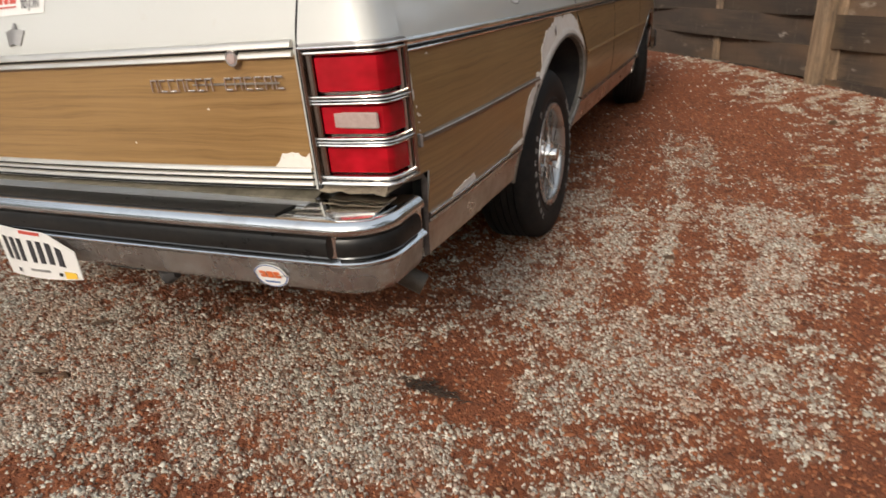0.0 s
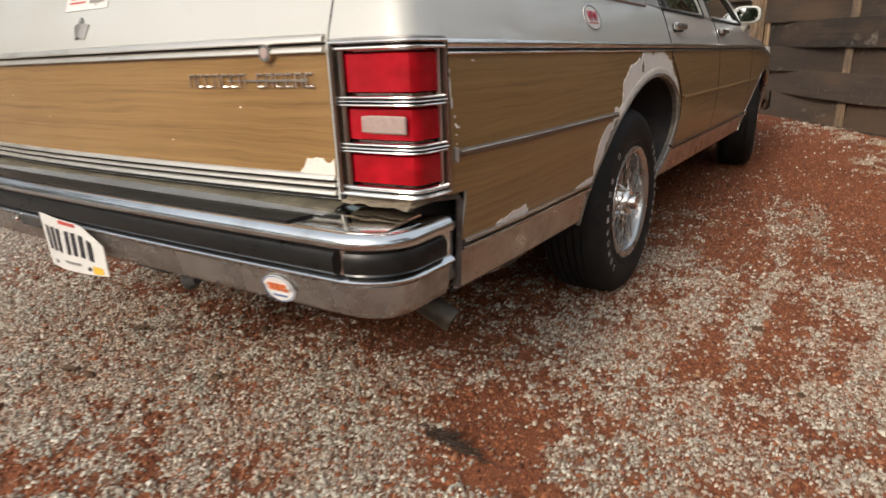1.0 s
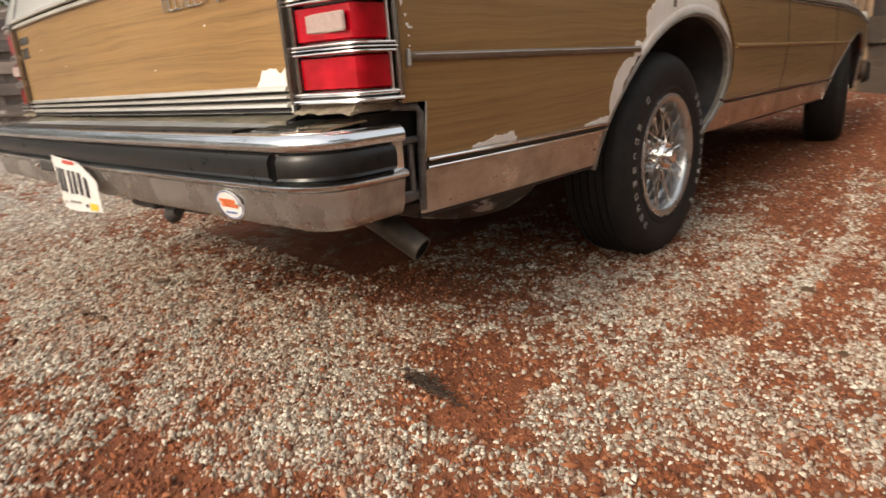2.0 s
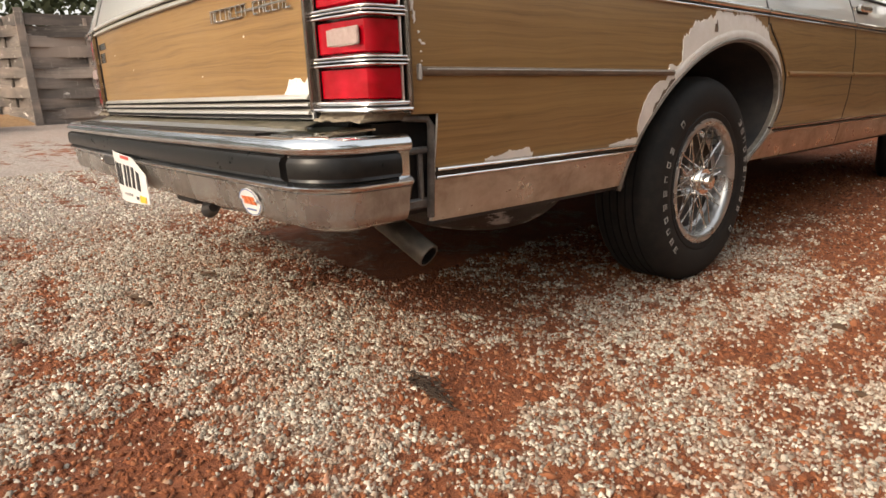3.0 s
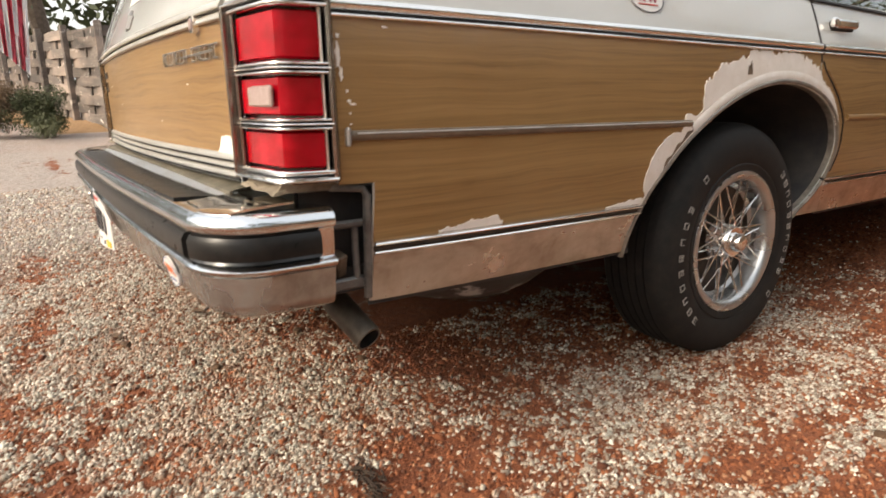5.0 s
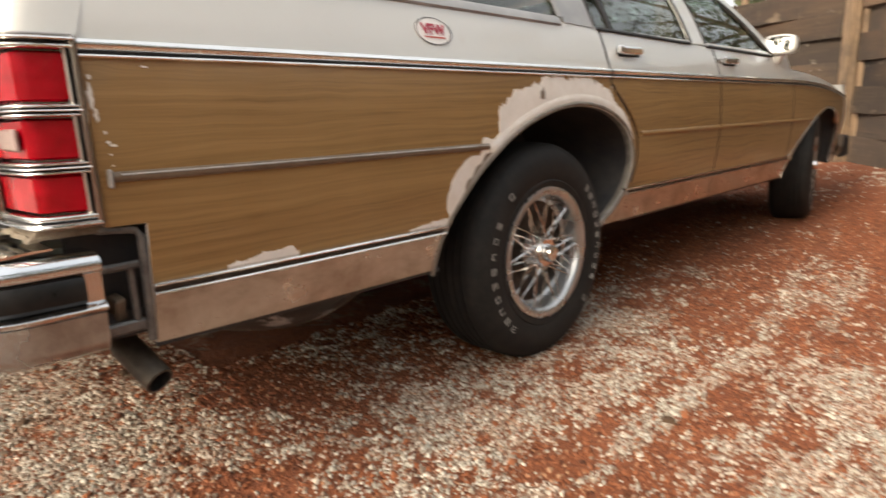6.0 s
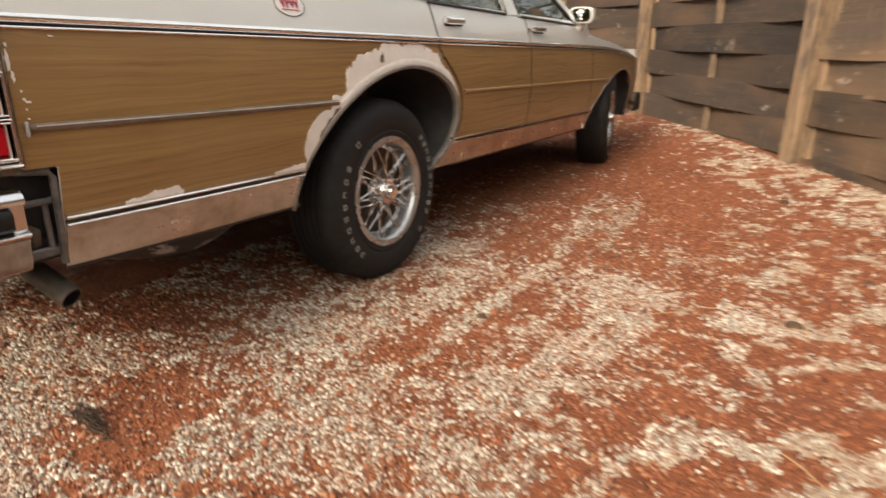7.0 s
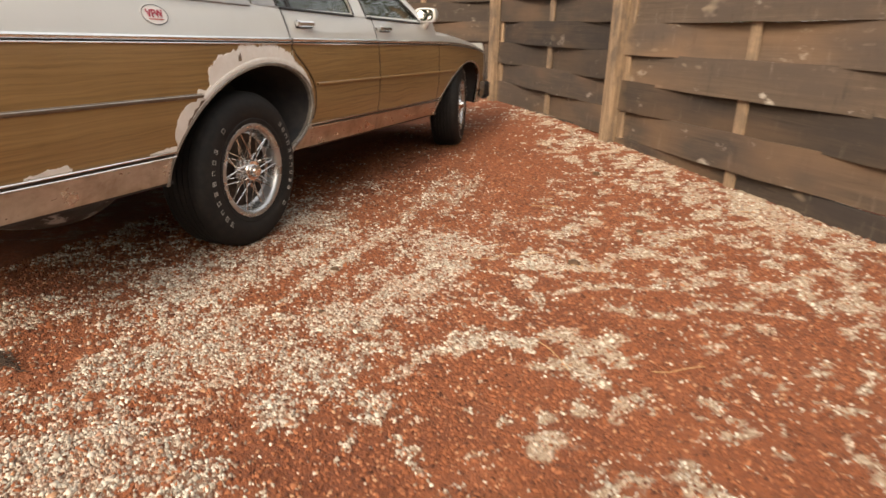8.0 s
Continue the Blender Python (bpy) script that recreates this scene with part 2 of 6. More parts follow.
def mulch_material():
    m = material("red_mulch", (0.25, 0.07, 0.03), 0.95)
    n = Nodes(m)
    r = n.t.nodes.new("ShaderNodeNewGeometry").outputs["Random Per Island"]
    n.color(n.ramp(r, [(0.0, (0.08, 0.026, 0.012)), (0.35, (0.18, 0.056, 0.021)), (0.7, (0.25, 0.084, 0.033)), (0.92, (0.31, 0.12, 0.055)), (1.0, (0.40, 0.24, 0.14))]))
    n.bump(n.noise(n.pos, 300, 3), 0.3, 0.001)
    return m


def noisy(name, c1, c2, scale, rough=0.7, metal=0.0, bump=0.2):
    m = material(name, c1, rough, metal)
    n = Nodes(m)
    a = n.noise(n.pos, scale, 6, 0.7)
    n.color(n.mix(n.ramp(a, [(0.35, grey(0)), (0.68, grey(1))]), c1, c2))
    n.bump(a, bump, 0.003)
    return m


def scuffed_material():
    m = material("scuffed_undercoat", grey(0.01), 0.5)
    n = Nodes(m)
    a, b = n.noise(n.mapped((9, 9, 22)), 1.0, 5, 0.65), n.noise(n.pos, 40, 4)
    c = n.mix(b, (0.008, 0.008, 0.009), (0.03, 0.026, 0.023))
    n.color(n.mix(n.ramp(a, [(0.54, grey(0)), (0.60, grey(0.9))]), c, (0.36, 0.37, 0.38)))
    n.bump(a, 0.5, 0.004)
    return m


PAINT = paint_material()
BARE = bare_material()
VENEER = veneer_material()
CHROME = chrome_material("chrome", (0.82, 0.815, 0.80), 0.05, 0.16, 0.25)
DULL = chrome_material("dull_chrome", (0.62, 0.60, 0.57), 0.2, 0.42, 0.7)
ROCKER = dusty_aluminium_material()
SCUFFED = stain_reflection_chrome_material()
LIP = noisy("dull_lip", (0.15, 0.138, 0.12), (0.33, 0.30, 0.26), 25, 0.42, 0.4, 0.1)
FLANGE = noisy("white_primer", (0.82, 0.80, 0.76), (0.72, 0.68, 0.61), 30, 0.55, 0.0, 0.1)
TRIM = chrome_material("satin_trim", (0.74, 0.70, 0.63), 0.28, 0.42, 0.35, 0.9)
DARKMETAL = chrome_material("smoked_chrome", (0.36, 0.33, 0.30), 0.12, 0.28, 0.5)
STEELBAR = noisy("dull_steel", (0.09, 0.088, 0.085), (0.24, 0.235, 0.225), 16, 0.42, 0.55, 0.1)
TAUPE = noisy("taupe_insert", (0.13, 0.095, 0.065), (0.21, 0.16, 0.115), 20, 0.4, 0.2, 0.03)
RUBBER = rubber_material("black_rubber", 0.009, 0.28, 0.3)
TYRE = rubber_material("tyre_rubber", 0.014, 0.62, 0.25)
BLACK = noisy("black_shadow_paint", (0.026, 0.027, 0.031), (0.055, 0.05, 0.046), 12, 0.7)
GAP = material("dark_seam", (0.012, 0.012, 0.013), 0.7)
LENS = lens_material()
REVERSE = noisy("clear_lens", (0.36, 0.27, 0.25), (0.47, 0.37, 0.34), 60, 0.15)
GREYTRIM = noisy("grey_trim", (0.28, 0.275, 0.27), (0.38, 0.37, 0.36), 8, 0.35, 0.5, 0.03)
GLASS = glass_material("tinted_glass", (0.42, 0.49, 0.45))
INSIDE = noisy("tan_vinyl", (0.13, 0.09, 0.055), (0.19, 0.14, 0.09), 7, 0.6)
RUST = noisy("rusty_steel", (0.10, 0.075, 0.055), (0.26, 0.19, 0.13), 16, 0.7, 0.3)
SOOT = noisy("sooty_pipe", (0.055, 0.046, 0.037), (0.13, 0.11, 0.085), 18, 0.5, 0.4)
SEALER = noisy("brown_sealer", (0.035, 0.024, 0.017), (0.07, 0.05, 0.036), 20, 0.6)
TORN = noisy("torn_filler", (0.26, 0.22, 0.16), (0.08, 0.055, 0.035), 16, 0.7)
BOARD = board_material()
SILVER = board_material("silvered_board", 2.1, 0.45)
POST = post_material()
DIRT = ground_material()
GRAVEL = gravel_material()
MULCH = mulch_material()
WHITE = material("white_vinyl", (0.72, 0.71, 0.69), 0.4)
INK = material("dark_ink", (0.03, 0.03, 0.035), 0.5)
REDINK = material("red_ink", (0.5, 0.07, 0.05), 0.5)
CRIMSON = material("crimson_ink", (0.36, 0.03, 0.06), 0.5)
ORANGE = material("orange_ink", (0.72, 0.18, 0.06), 0.5)
BLUE = material("blue_ink", (0.10, 0.16, 0.33), 0.5)
YELLOW = material("yellow_vinyl", (0.8, 0.5, 0.05), 0.5)
LETTER = material("white_tyre_letter", (0.33, 0.32, 0.30), 0.7)
LEAF = noisy("dark_leaf", (0.030, 0.045, 0.016), (0.075, 0.085, 0.03), 3, 0.6)
BARK = noisy("bark", (0.07, 0.05, 0.035), (0.16, 0.12, 0.09), 9, 0.9)
DEAD = noisy("dead_leaf_brown", (0.05, 0.028, 0.015), (0.12, 0.065, 0.03), 30, 0.8)
STRAW = noisy("dry_straw", (0.36, 0.22, 0.10), (0.48, 0.33, 0.17), 30, 0.8)
FLAG_RED, FLAG_WHITE = material("flag_red", (0.5, 0.06, 0.09), 0.7), material("flag_white", (0.75, 0.72, 0.72), 0.7)
STEEL = noisy("painted_pole", (0.4, 0.4, 0.4), (0.5, 0.5, 0.5), 10, 0.5, 0.5)


# ---- mesh helpers ----
class Shape:
    """Vertices and faces of one part."""

    def __init__(self):
        self.v, self.f = [], []

    def grid(self, rows, closed=False, flip=False):
        """A sheet from rows of points."""
        base, w = len(self.v), len(rows[0])
        for r in rows:
            self.v += [tuple(p) for p in r]
        for i in range(len(rows) - 1):
            for j in range(w if closed else w - 1):
                k = (j + 1) % w
                q = (base + i * w + j, base + i * w + k, base + (i + 1) * w + k, base + (i + 1) * w + j)
                self.f.append(q[::-1] if flip else q)
        return self

    def slab(self, rows, off):
        """A sheet with thickness: the same rows moved by off, and the rim between."""
        n = len(self.v)
        self.grid(rows)
        back = [[tuple(Vector(p) + Vector(off)) for p in r] for r in rows]
        self.grid(back, flip=True)
        h, w = len(rows), len(rows[0])
        loop = [(0, j) for j in range(w)] + [(i, w - 1) for i in range(1, h)] + [(h - 1, j) for j in range(w - 2, -1, -1)] + [(i, 0) for i in range(h - 2, 0, -1)]
        for (a, b), (c, d) in zip(loop, loop[1:] + loop[:1]):
            p, q = n + a * w + b, n + c * w + d
            self.f.append((p, p + h * w, q + h * w, q))
        return self

    def box(self, c, s, m=None, bevel=0.0):
        """A box of size s round c, with its edges cut by bevel."""
        x, y, z = (k / 2 for k in s)
        b = min(bevel, x * 0.9, y * 0.9, z * 0.9)
        rows = []
        for zz, q in ((-z, b), (-z + b, 0), (z - b, 0), (z, b)) if b else ((-z, 0), (z, 0)):
            if b:
                r = [(x - q, -y + b), (x - q, y - b), (x - b, y - q), (-x + b, y - q), (-x + q, y - b), (-x + q, -y + b), (-x + b, -y + q), (x - b, -y + q)]
            else:
                r = [(x, -y), (x, y), (-x, y), (-x, -y)]
            rows.append([Vector((px, py, zz)) for px, py in r])
        place = (Matrix.Translation(c) @ m) if m else Matrix.Translation(c)
        rows = [[place @ p for p in r] for r in rows]
        n, w = len(self.v), len(rows[0])
        self.grid(rows, closed=True)
        self.f.append(tuple(range(n + w - 1, n - 1, -1)))
        self.f.append(tuple(range(n + (len(rows) - 1) * w, n + len(rows) * w)))
        return self

    def tube(self, pts, r, sides=10, cap=True):
        """A round bar along points; r a number or one a point."""
        pts = [Vector(p) for p in pts]
        rr = r if isinstance(r, (list, tuple)) else [r] * len(pts)
        rows, side = [], None
        for i, p in enumerate(pts):
            d = (pts[min(i + 1, len(pts) - 1)] - pts[max(i - 1, 0)]).normalized()
            if side is None:
                side = d.cross(Vector((0, 0, 1)) if abs(d.z) < 0.9 else Vector((1, 0, 0))).normalized()
            side = (side - d * side.dot(d)).normalized()
            up = d.cross(side)
            rows.append([p + rr[i] * (math.cos(a) * side + math.sin(a) * up) for a in [2 * math.pi * k / sides for k in range(sides)]])
        n = len(self.v)
        self.grid(rows, closed=True)
        if cap:
            self.f.append(tuple(range(n + sides - 1, n - 1, -1)))
            self.f.append(tuple(range(n + (len(rows) - 1) * sides, n + len(rows) * sides)))
        return self

    def sweep(self, path, section, cap=True):
        """A section of (out, up) carried along a path of (point, out) pairs."""
        rows = [[Vector(p) + Vector(o) * a + Vector((0, 0, b)) for a, b in section] for p, o in path]
        n, w = len(self.v), len(section)
        self.grid(rows, closed=True)
        if cap:
            self.f.append(tuple(range(n + w - 1, n - 1, -1)))
            self.f.append(tuple(range(n + (len(rows) - 1) * w, n + len(rows) * w)))
        return self

    def lathe(self, profile, axis_at=(0, 0, 0), sides=48):
        """A profile of (x, radius) turned about the x axis."""
        c = Vector(axis_at)
        rows = [[c + Vector((x, r * math.cos(a), r * math.sin(a))) for a in [2 * math.pi * k / sides for k in range(sides)]] for x, r in profile]
        return self.grid(rows, closed=True)

    def mirrored(self):
        s = Shape()
        s.v = [(-x, y, z) for x, y, z in self.v]
        s.f = [q[::-1] for q in self.f]
        return s


def mesh_of(name, shape, mat, smooth=35):
    me = bpy.data.meshes.new(name)
    me.from_pydata(shape.v, [], shape.f)
    bm = bmesh.new()
    bm.from_mesh(me)
    bmesh.ops.recalc_face_normals(bm, faces=bm.faces)
    bm.to_mesh(me)
    bm.free()
    me.materials.append(mat)
    if smooth:
        me.polygons.foreach_set("use_smooth", [True] * len(me.polygons))
        me.set_sharp_from_angle(angle=radians(smooth))
    me.update()
    return me


def part(name, shape, mat, parent=None, label="", smooth=35):
    ob = new(name, mesh_of(name, shape, mat, smooth))
    ob.parent = parent
    return tagged(ob, label)


def thing(name, label, category, group="", at=(0, 0, 0)):
    ob = new(name)
    ob.location = at
    ob.empty_display_size = 0.1
    return tagged(ob, label, category, group)


def smoothstep(a, b, x):
    t = np.clip((x - a) / (b - a), 0, 1)
    return t * t * (3 - 2 * t)


def lattice_noise(x, y, seed):
    """Value noise, 0 to 1, on arrays."""
    xi, yi = np.floor(x).astype(np.int64), np.floor(y).astype(np.int64)
    fx, fy = x - xi, y - yi
    fx, fy = fx * fx * (3 - 2 * fx), fy * fy * (3 - 2 * fy)

    def h(a, b):
        k = (a * 374761393 + b * 668265263 + seed * 974634777) & 0xFFFFFFFF
        k = ((k ^ (k >> 13)) * 1274126177) & 0xFFFFFFFF
        return ((k ^ (k >> 16)) & 0xFFFF) / 65535.0

    top = h(xi, yi) * (1 - fx) + h(xi + 1, yi) * fx
    low = h(xi, yi + 1) * (1 - fx) + h(xi + 1, yi + 1) * fx
    return top * (1 - fy) + low * fy


def fbm(x, y, seed, octaves=3):
    s, a, t = 0.0, 1.0, 0.0
    for k in range(octaves):
        s = s + a * lattice_noise(x * 2**k, y * 2**k, seed + k)
        t += a
        a *= 0.55
    return s / t


# ---- ground ----
FENCE_AT, FENCE_WAY = Vector((2.2, 3.15, 0)), Vector((-0.607, 0.795, 0)).normalized()


def ground_height(x, y):
    """The yard: nearly flat by the car, rising to the far fence, with a low bank along the near one."""
    left = 0.02 * np.clip(0.95 - x, 0, 1.95) + 0.05 * np.clip(-1.0 - x, 0, 14)
    right = -0.02 * np.clip(x - 1.1, 0, 1.5)
    dist = (FENCE_AT.x - x) * 0.795 + (FENCE_AT.y - y) * 0.607
    bank = 0.13 * (1 - smoothstep(-0.1, 1.3, dist)) * smoothstep(1.2, 4.0, y)
    bank = bank + 0.03 * (1 - smoothstep(-0.1, 0.7, dist))
    return left + right + bank


# places of thick gravel and of bare red dirt: x, y, half width, half length, weight
GRAVEL_SPOTS = [
    (2.59, -0.52, 0.06, 0.15, 0.8), (2.39, -0.39, 0.13, 0.16, 0.5), (2.47, -0.67, 0.10, 0.05, 0.5), (2.33, 0.27, 0.17, 0.20, 0.55), (2.63, 0.66, 0.12, 0.16, 0.4),
    (3.2, 1.57, 0.30, 0.20, 0.4), (3.5, 1.3, 0.25, 0.25, 0.4), (3.17, 0.9, 0.16, 0.12, 0.4), (3.33, 0.35, 0.15, 0.18, 0.4), (3.56, 0.3, 0.15, 0.3, 0.6),
    (1.62, 4.2, 0.40, 0.25, 0.4), (1.53, 1.35, 0.16, 0.40, 0.4), (1.66, 0.25, 0.20, 0.30, 0.35), (0.93, 0.45, 0.20, 0.25, 0.4), (1.22, -0.05, 0.15, 0.25, 0.3),
    (0.51, -1.62, 0.13, 0.09, 0.3), (0.65, -1.38, 0.16, 0.09, 0.3), (0.86, -1.55, 0.10, 0.06, 0.3), (1.50, -1.45, 0.25, 0.15, 0.15), (2.8, 1.85, 0.3, 0.2, 0.35),
]
DIRT_SPOTS = [
    (-5.0, -1.41, 0.8, 0.06, 0.5), (-2.34, -1.33, 0.45, 0.07, 0.6), (-1.42, -1.69, 0.40, 0.07, 0.6), (-2.97, -1.04, 0.5, 0.07, 0.5), (-0.6, -1.74, 0.30, 0.06, 0.5),
    (0.45, -0.75, 0.35, 0.14, 0.5), (0.05, -1.88, 0.16, 0.10, 0.6), (0.70, -1.77, 0.20, 0.12, 0.8), (0.92, -1.06, 0.15, 0.13, 0.6), (1.05, -1.19, 0.11, 0.11, 0.6),
    (1.37, -0.46, 0.10, 0.12, 0.3), (1.13, -0.10, 0.12, 0.16, 0.4), (1.75, -1.24, 0.16, 0.08, 0.6), (0.6, -0.2, 0.40, 0.4, 0.2), (2.13, -1.30, 0.30, 0.08, 0.6),
    (0.16, -1.58, 0.13, 0.05, 0.35), (1.75, 2.2, 0.45, 0.6, 0.3), (1.2, 3.1, 0.40, 0.5, 0.4), (0.55, 2.1, 0.5, 0.8, 0.5), (2.85, -0.38, 0.30, 0.14, 0.3),
]


def clump_zone(x, y):
    """Where the gravel has been kicked into clumps on clean dirt, towards the near fence."""
    return smoothstep(1.75, 2.3, x + 0.3 * np.clip(y - 1.2, 0, 3))


def gravel_cover(x, y):
    """How much gravel lies at a place, 0 to 1."""
    wx, wy = x + 0.12 * (fbm(x * 3, y * 3, 51) - 0.5), y + 0.12 * (fbm(x * 3, y * 3, 52) - 0.5)
    mottle = 0.7 * (fbm(wx * 5, wy * 5.5, 21) - 0.5) + 0.95 * (fbm(wx * 15, wy * 15, 31) - 0.5) + 0.8 * (fbm(wx * 52, wy * 46, 41, 2) - 0.5)
    c = 0.50 + 0.3 * (fbm(wx * 1.3, wy * 0.9, 11) - 0.5) + mottle
    c = c + 0.30 * smoothstep(-0.3, -2.0, x) - 0.10 * smoothstep(-0.2, 0.5, y) - 0.22 * smoothstep(0.7, 2.2, y)
    c = c + 0.15 * smoothstep(-0.9, -1.3, y) * smoothstep(1.8, 1.2, x)
    c = c + 0.16 * smoothstep(-0.9, -1.3, y) * smoothstep(0.6, -0.2, x)
    # thicker gravel behind the rear wheel
    c = c + 0.36 * np.exp(-(((wx - 1.0) / 0.24) ** 2) - ((wy + 0.55) / 0.38) ** 2)
    # wheel tracks, swept along the yard
    bend = wx + 0.06 * (wy - 0.3) ** 2
    c = c + 1.5 * (fbm(bend * 13, wy * 0.7, 63, 2) - 0.5) * smoothstep(1.15, 1.45, x) * smoothstep(2.5, 2.2, x) * smoothstep(-0.8, -0.2, y)
    dist = (FENCE_AT.x - x) * 0.795 + (FENCE_AT.y - y) * 0.607
    m = fbm(wx * 11.5, wy * 12.5, 61, 4) - 0.56 + 0.13 * (1 - smoothstep(0.05, 0.7, dist)) + 0.22 * (fbm(wx * 1.3, wy * 1.1, 67, 2) - 0.5)
    clump = 0.43 + 2.6 * m + 1.7 * (fbm(wx * 21, wy * 17, 33) - 0.5) + 0.8 * (fbm(wx * 60, wy * 45, 41, 2) - 0.5)
    c = c + (clump - c) * clump_zone(x, y)
    for sign, spots in ((1, GRAVEL_SPOTS), (-1, DIRT_SPOTS)):
        for px, py, rx, ry, w in spots:
            c = c + sign * 1.1 * w * np.exp(-(((wx - px) / rx) ** 2) - ((wy - py) / ry) ** 2)
    return smoothstep(0.22, 0.90, c)


def axis_steps(lo, hi, step, far):
    mid = np.arange(lo, hi + 1e-6, step)
    out, d, p = [], step, 0.0
    while p < far:
        d *= 1.35
        p += d
        out.append(p)
    out = np.array(out)
    return np.concatenate([lo - out[::-1], mid, hi + out])


def build_ground():
    xs, ys = axis_steps(-5.5, 4.4, 0.025, 900), axis_steps(-3.2, 6.2, 0.025, 900)
    gx, gy = np.meshgrid(xs, ys)
    near = ((gx > -6) & (gx < 5) & (gy > -4) & (gy < 7)).astype(float)
    inside = smoothstep(0.9, 0.0, np.maximum(np.maximum(-5.5 - gx, gx - 4.4), np.maximum(-3.2 - gy, gy - 6.2)))
    cover = gravel_cover(gx, gy)
    cover = cover * inside + (0.36 + 0.45 * smoothstep(1.5, -2.5, gx)) * (1 - inside)
    gz = ground_height(gx, gy) + near * (0.012 * (fbm(gx * 6, gy * 6, 71) - 0.5) + 0.014 * (fbm(gx * 24, gy * 24, 81) - 0.5) + 0.006 * cover)
    w, h = len(xs), len(ys)
    co = np.stack([gx, gy, gz], -1).reshape(-1, 3)
    idx = np.arange(w * h).reshape(h, w)
    quads = np.stack([idx[:-1, :-1], idx[:-1, 1:], idx[1:, 1:], idx[1:, :-1]], -1).reshape(-1, 4)
    me = bpy.data.meshes.new("ground")
    me.vertices.add(len(co))
    me.vertices.foreach_set("co", co.ravel())
    me.loops.add(quads.size)
    me.loops.foreach_set("vertex_index", quads.ravel().astype(np.int32))
    me.polygons.add(len(quads))
    me.polygons.foreach_set("loop_start", np.arange(0, quads.size, 4, dtype=np.int32))
    me.update(calc_edges=True)
    at = me.attributes.new("gravel", "FLOAT", "POINT")
    at.data.foreach_set("value", cover.ravel().astype(np.float32))
    at = me.attributes.new("clean", "FLOAT", "POINT")
    at.data.foreach_set("value", (smoothstep(-0.8, -2.6, gx)).ravel().astype(np.float32))
    at = me.attributes.new("fines", "FLOAT", "POINT")
    at.data.foreach_set("value", (inside * clump_zone(gx, gy) * smoothstep(0.45, 0.95, cover)).ravel().astype(np.float32))
    me.polygons.foreach_set("use_smooth", [True] * len(quads))
    me.materials.append(DIRT)
    tagged(new("ground", me), "red dirt yard strewn with pale gravel", "ground", kind="structure")


def scatter(name, label, rng, x, y, size, flat, mat, thin=0.55, wide=0.95):
    """Many small broken stones or chips in one mesh, open below: a three-cornered foot and a smaller top."""
    n = len(x)
    third = 2 * math.pi / 3
    base = np.array([(math.cos(third * k), math.sin(third * k), -0.7) for k in range(3)] + [(0.72 * math.cos(third * k + 0.5), 0.72 * math.sin(third * k + 0.5), 0.75) for k in range(3)])
    tri = np.array([(0, 1, 3), (1, 4, 3), (1, 2, 4), (2, 5, 4), (2, 0, 5), (0, 3, 5), (3, 4, 5)])
    v = base[None] * (1 + rng.uniform(-0.3, 0.3, (n, 6, 1))) + rng.uniform(-0.28, 0.28, (n, 6, 3))
    v = v * np.stack([size, size * rng.uniform(thin, wide, n), size * flat], -1)[:, None]
    turn = rng.uniform(0, 2 * math.pi, n)
    tilt = rng.uniform(-0.6, 0.6, n)
    c, s, ct, st = np.cos(turn)[:, None], np.sin(turn)[:, None], np.cos(tilt)[:, None], np.sin(tilt)[:, None]
    vx, vz = v[..., 0] * ct - v[..., 2] * st, v[..., 0] * st + v[..., 2] * ct
    px, py = vx * c - v[..., 1] * s, vx * s + v[..., 1] * c
    z = ground_height(x, y) + 0.012 * (fbm(x * 6, y * 6, 71) - 0.5) + 0.014 * (fbm(x * 24, y * 24, 81) - 0.5) + 0.006 * gravel_cover(x, y)
    co = np.stack([px + x[:, None], py + y[:, None], vz + (z + size * flat * 0.4)[:, None]], -1).reshape(-1, 3)
    faces = (tri[None] + 6 * np.arange(n)[:, None, None]).reshape(-1, 3)
    me = bpy.data.meshes.new(name)
    me.vertices.add(len(co))
    me.vertices.foreach_set("co", co.ravel())
    me.loops.add(faces.size)
    me.loops.foreach_set("vertex_index", faces.ravel().astype(np.int32))
    me.polygons.add(len(faces))
    me.polygons.foreach_set("loop_start", np.arange(0, faces.size, 3, dtype=np.int32))
    me.update(calc_edges=True)
    me.materials.append(mat)
    return tagged(new(name, me), label, "gravel", kind="stuff")


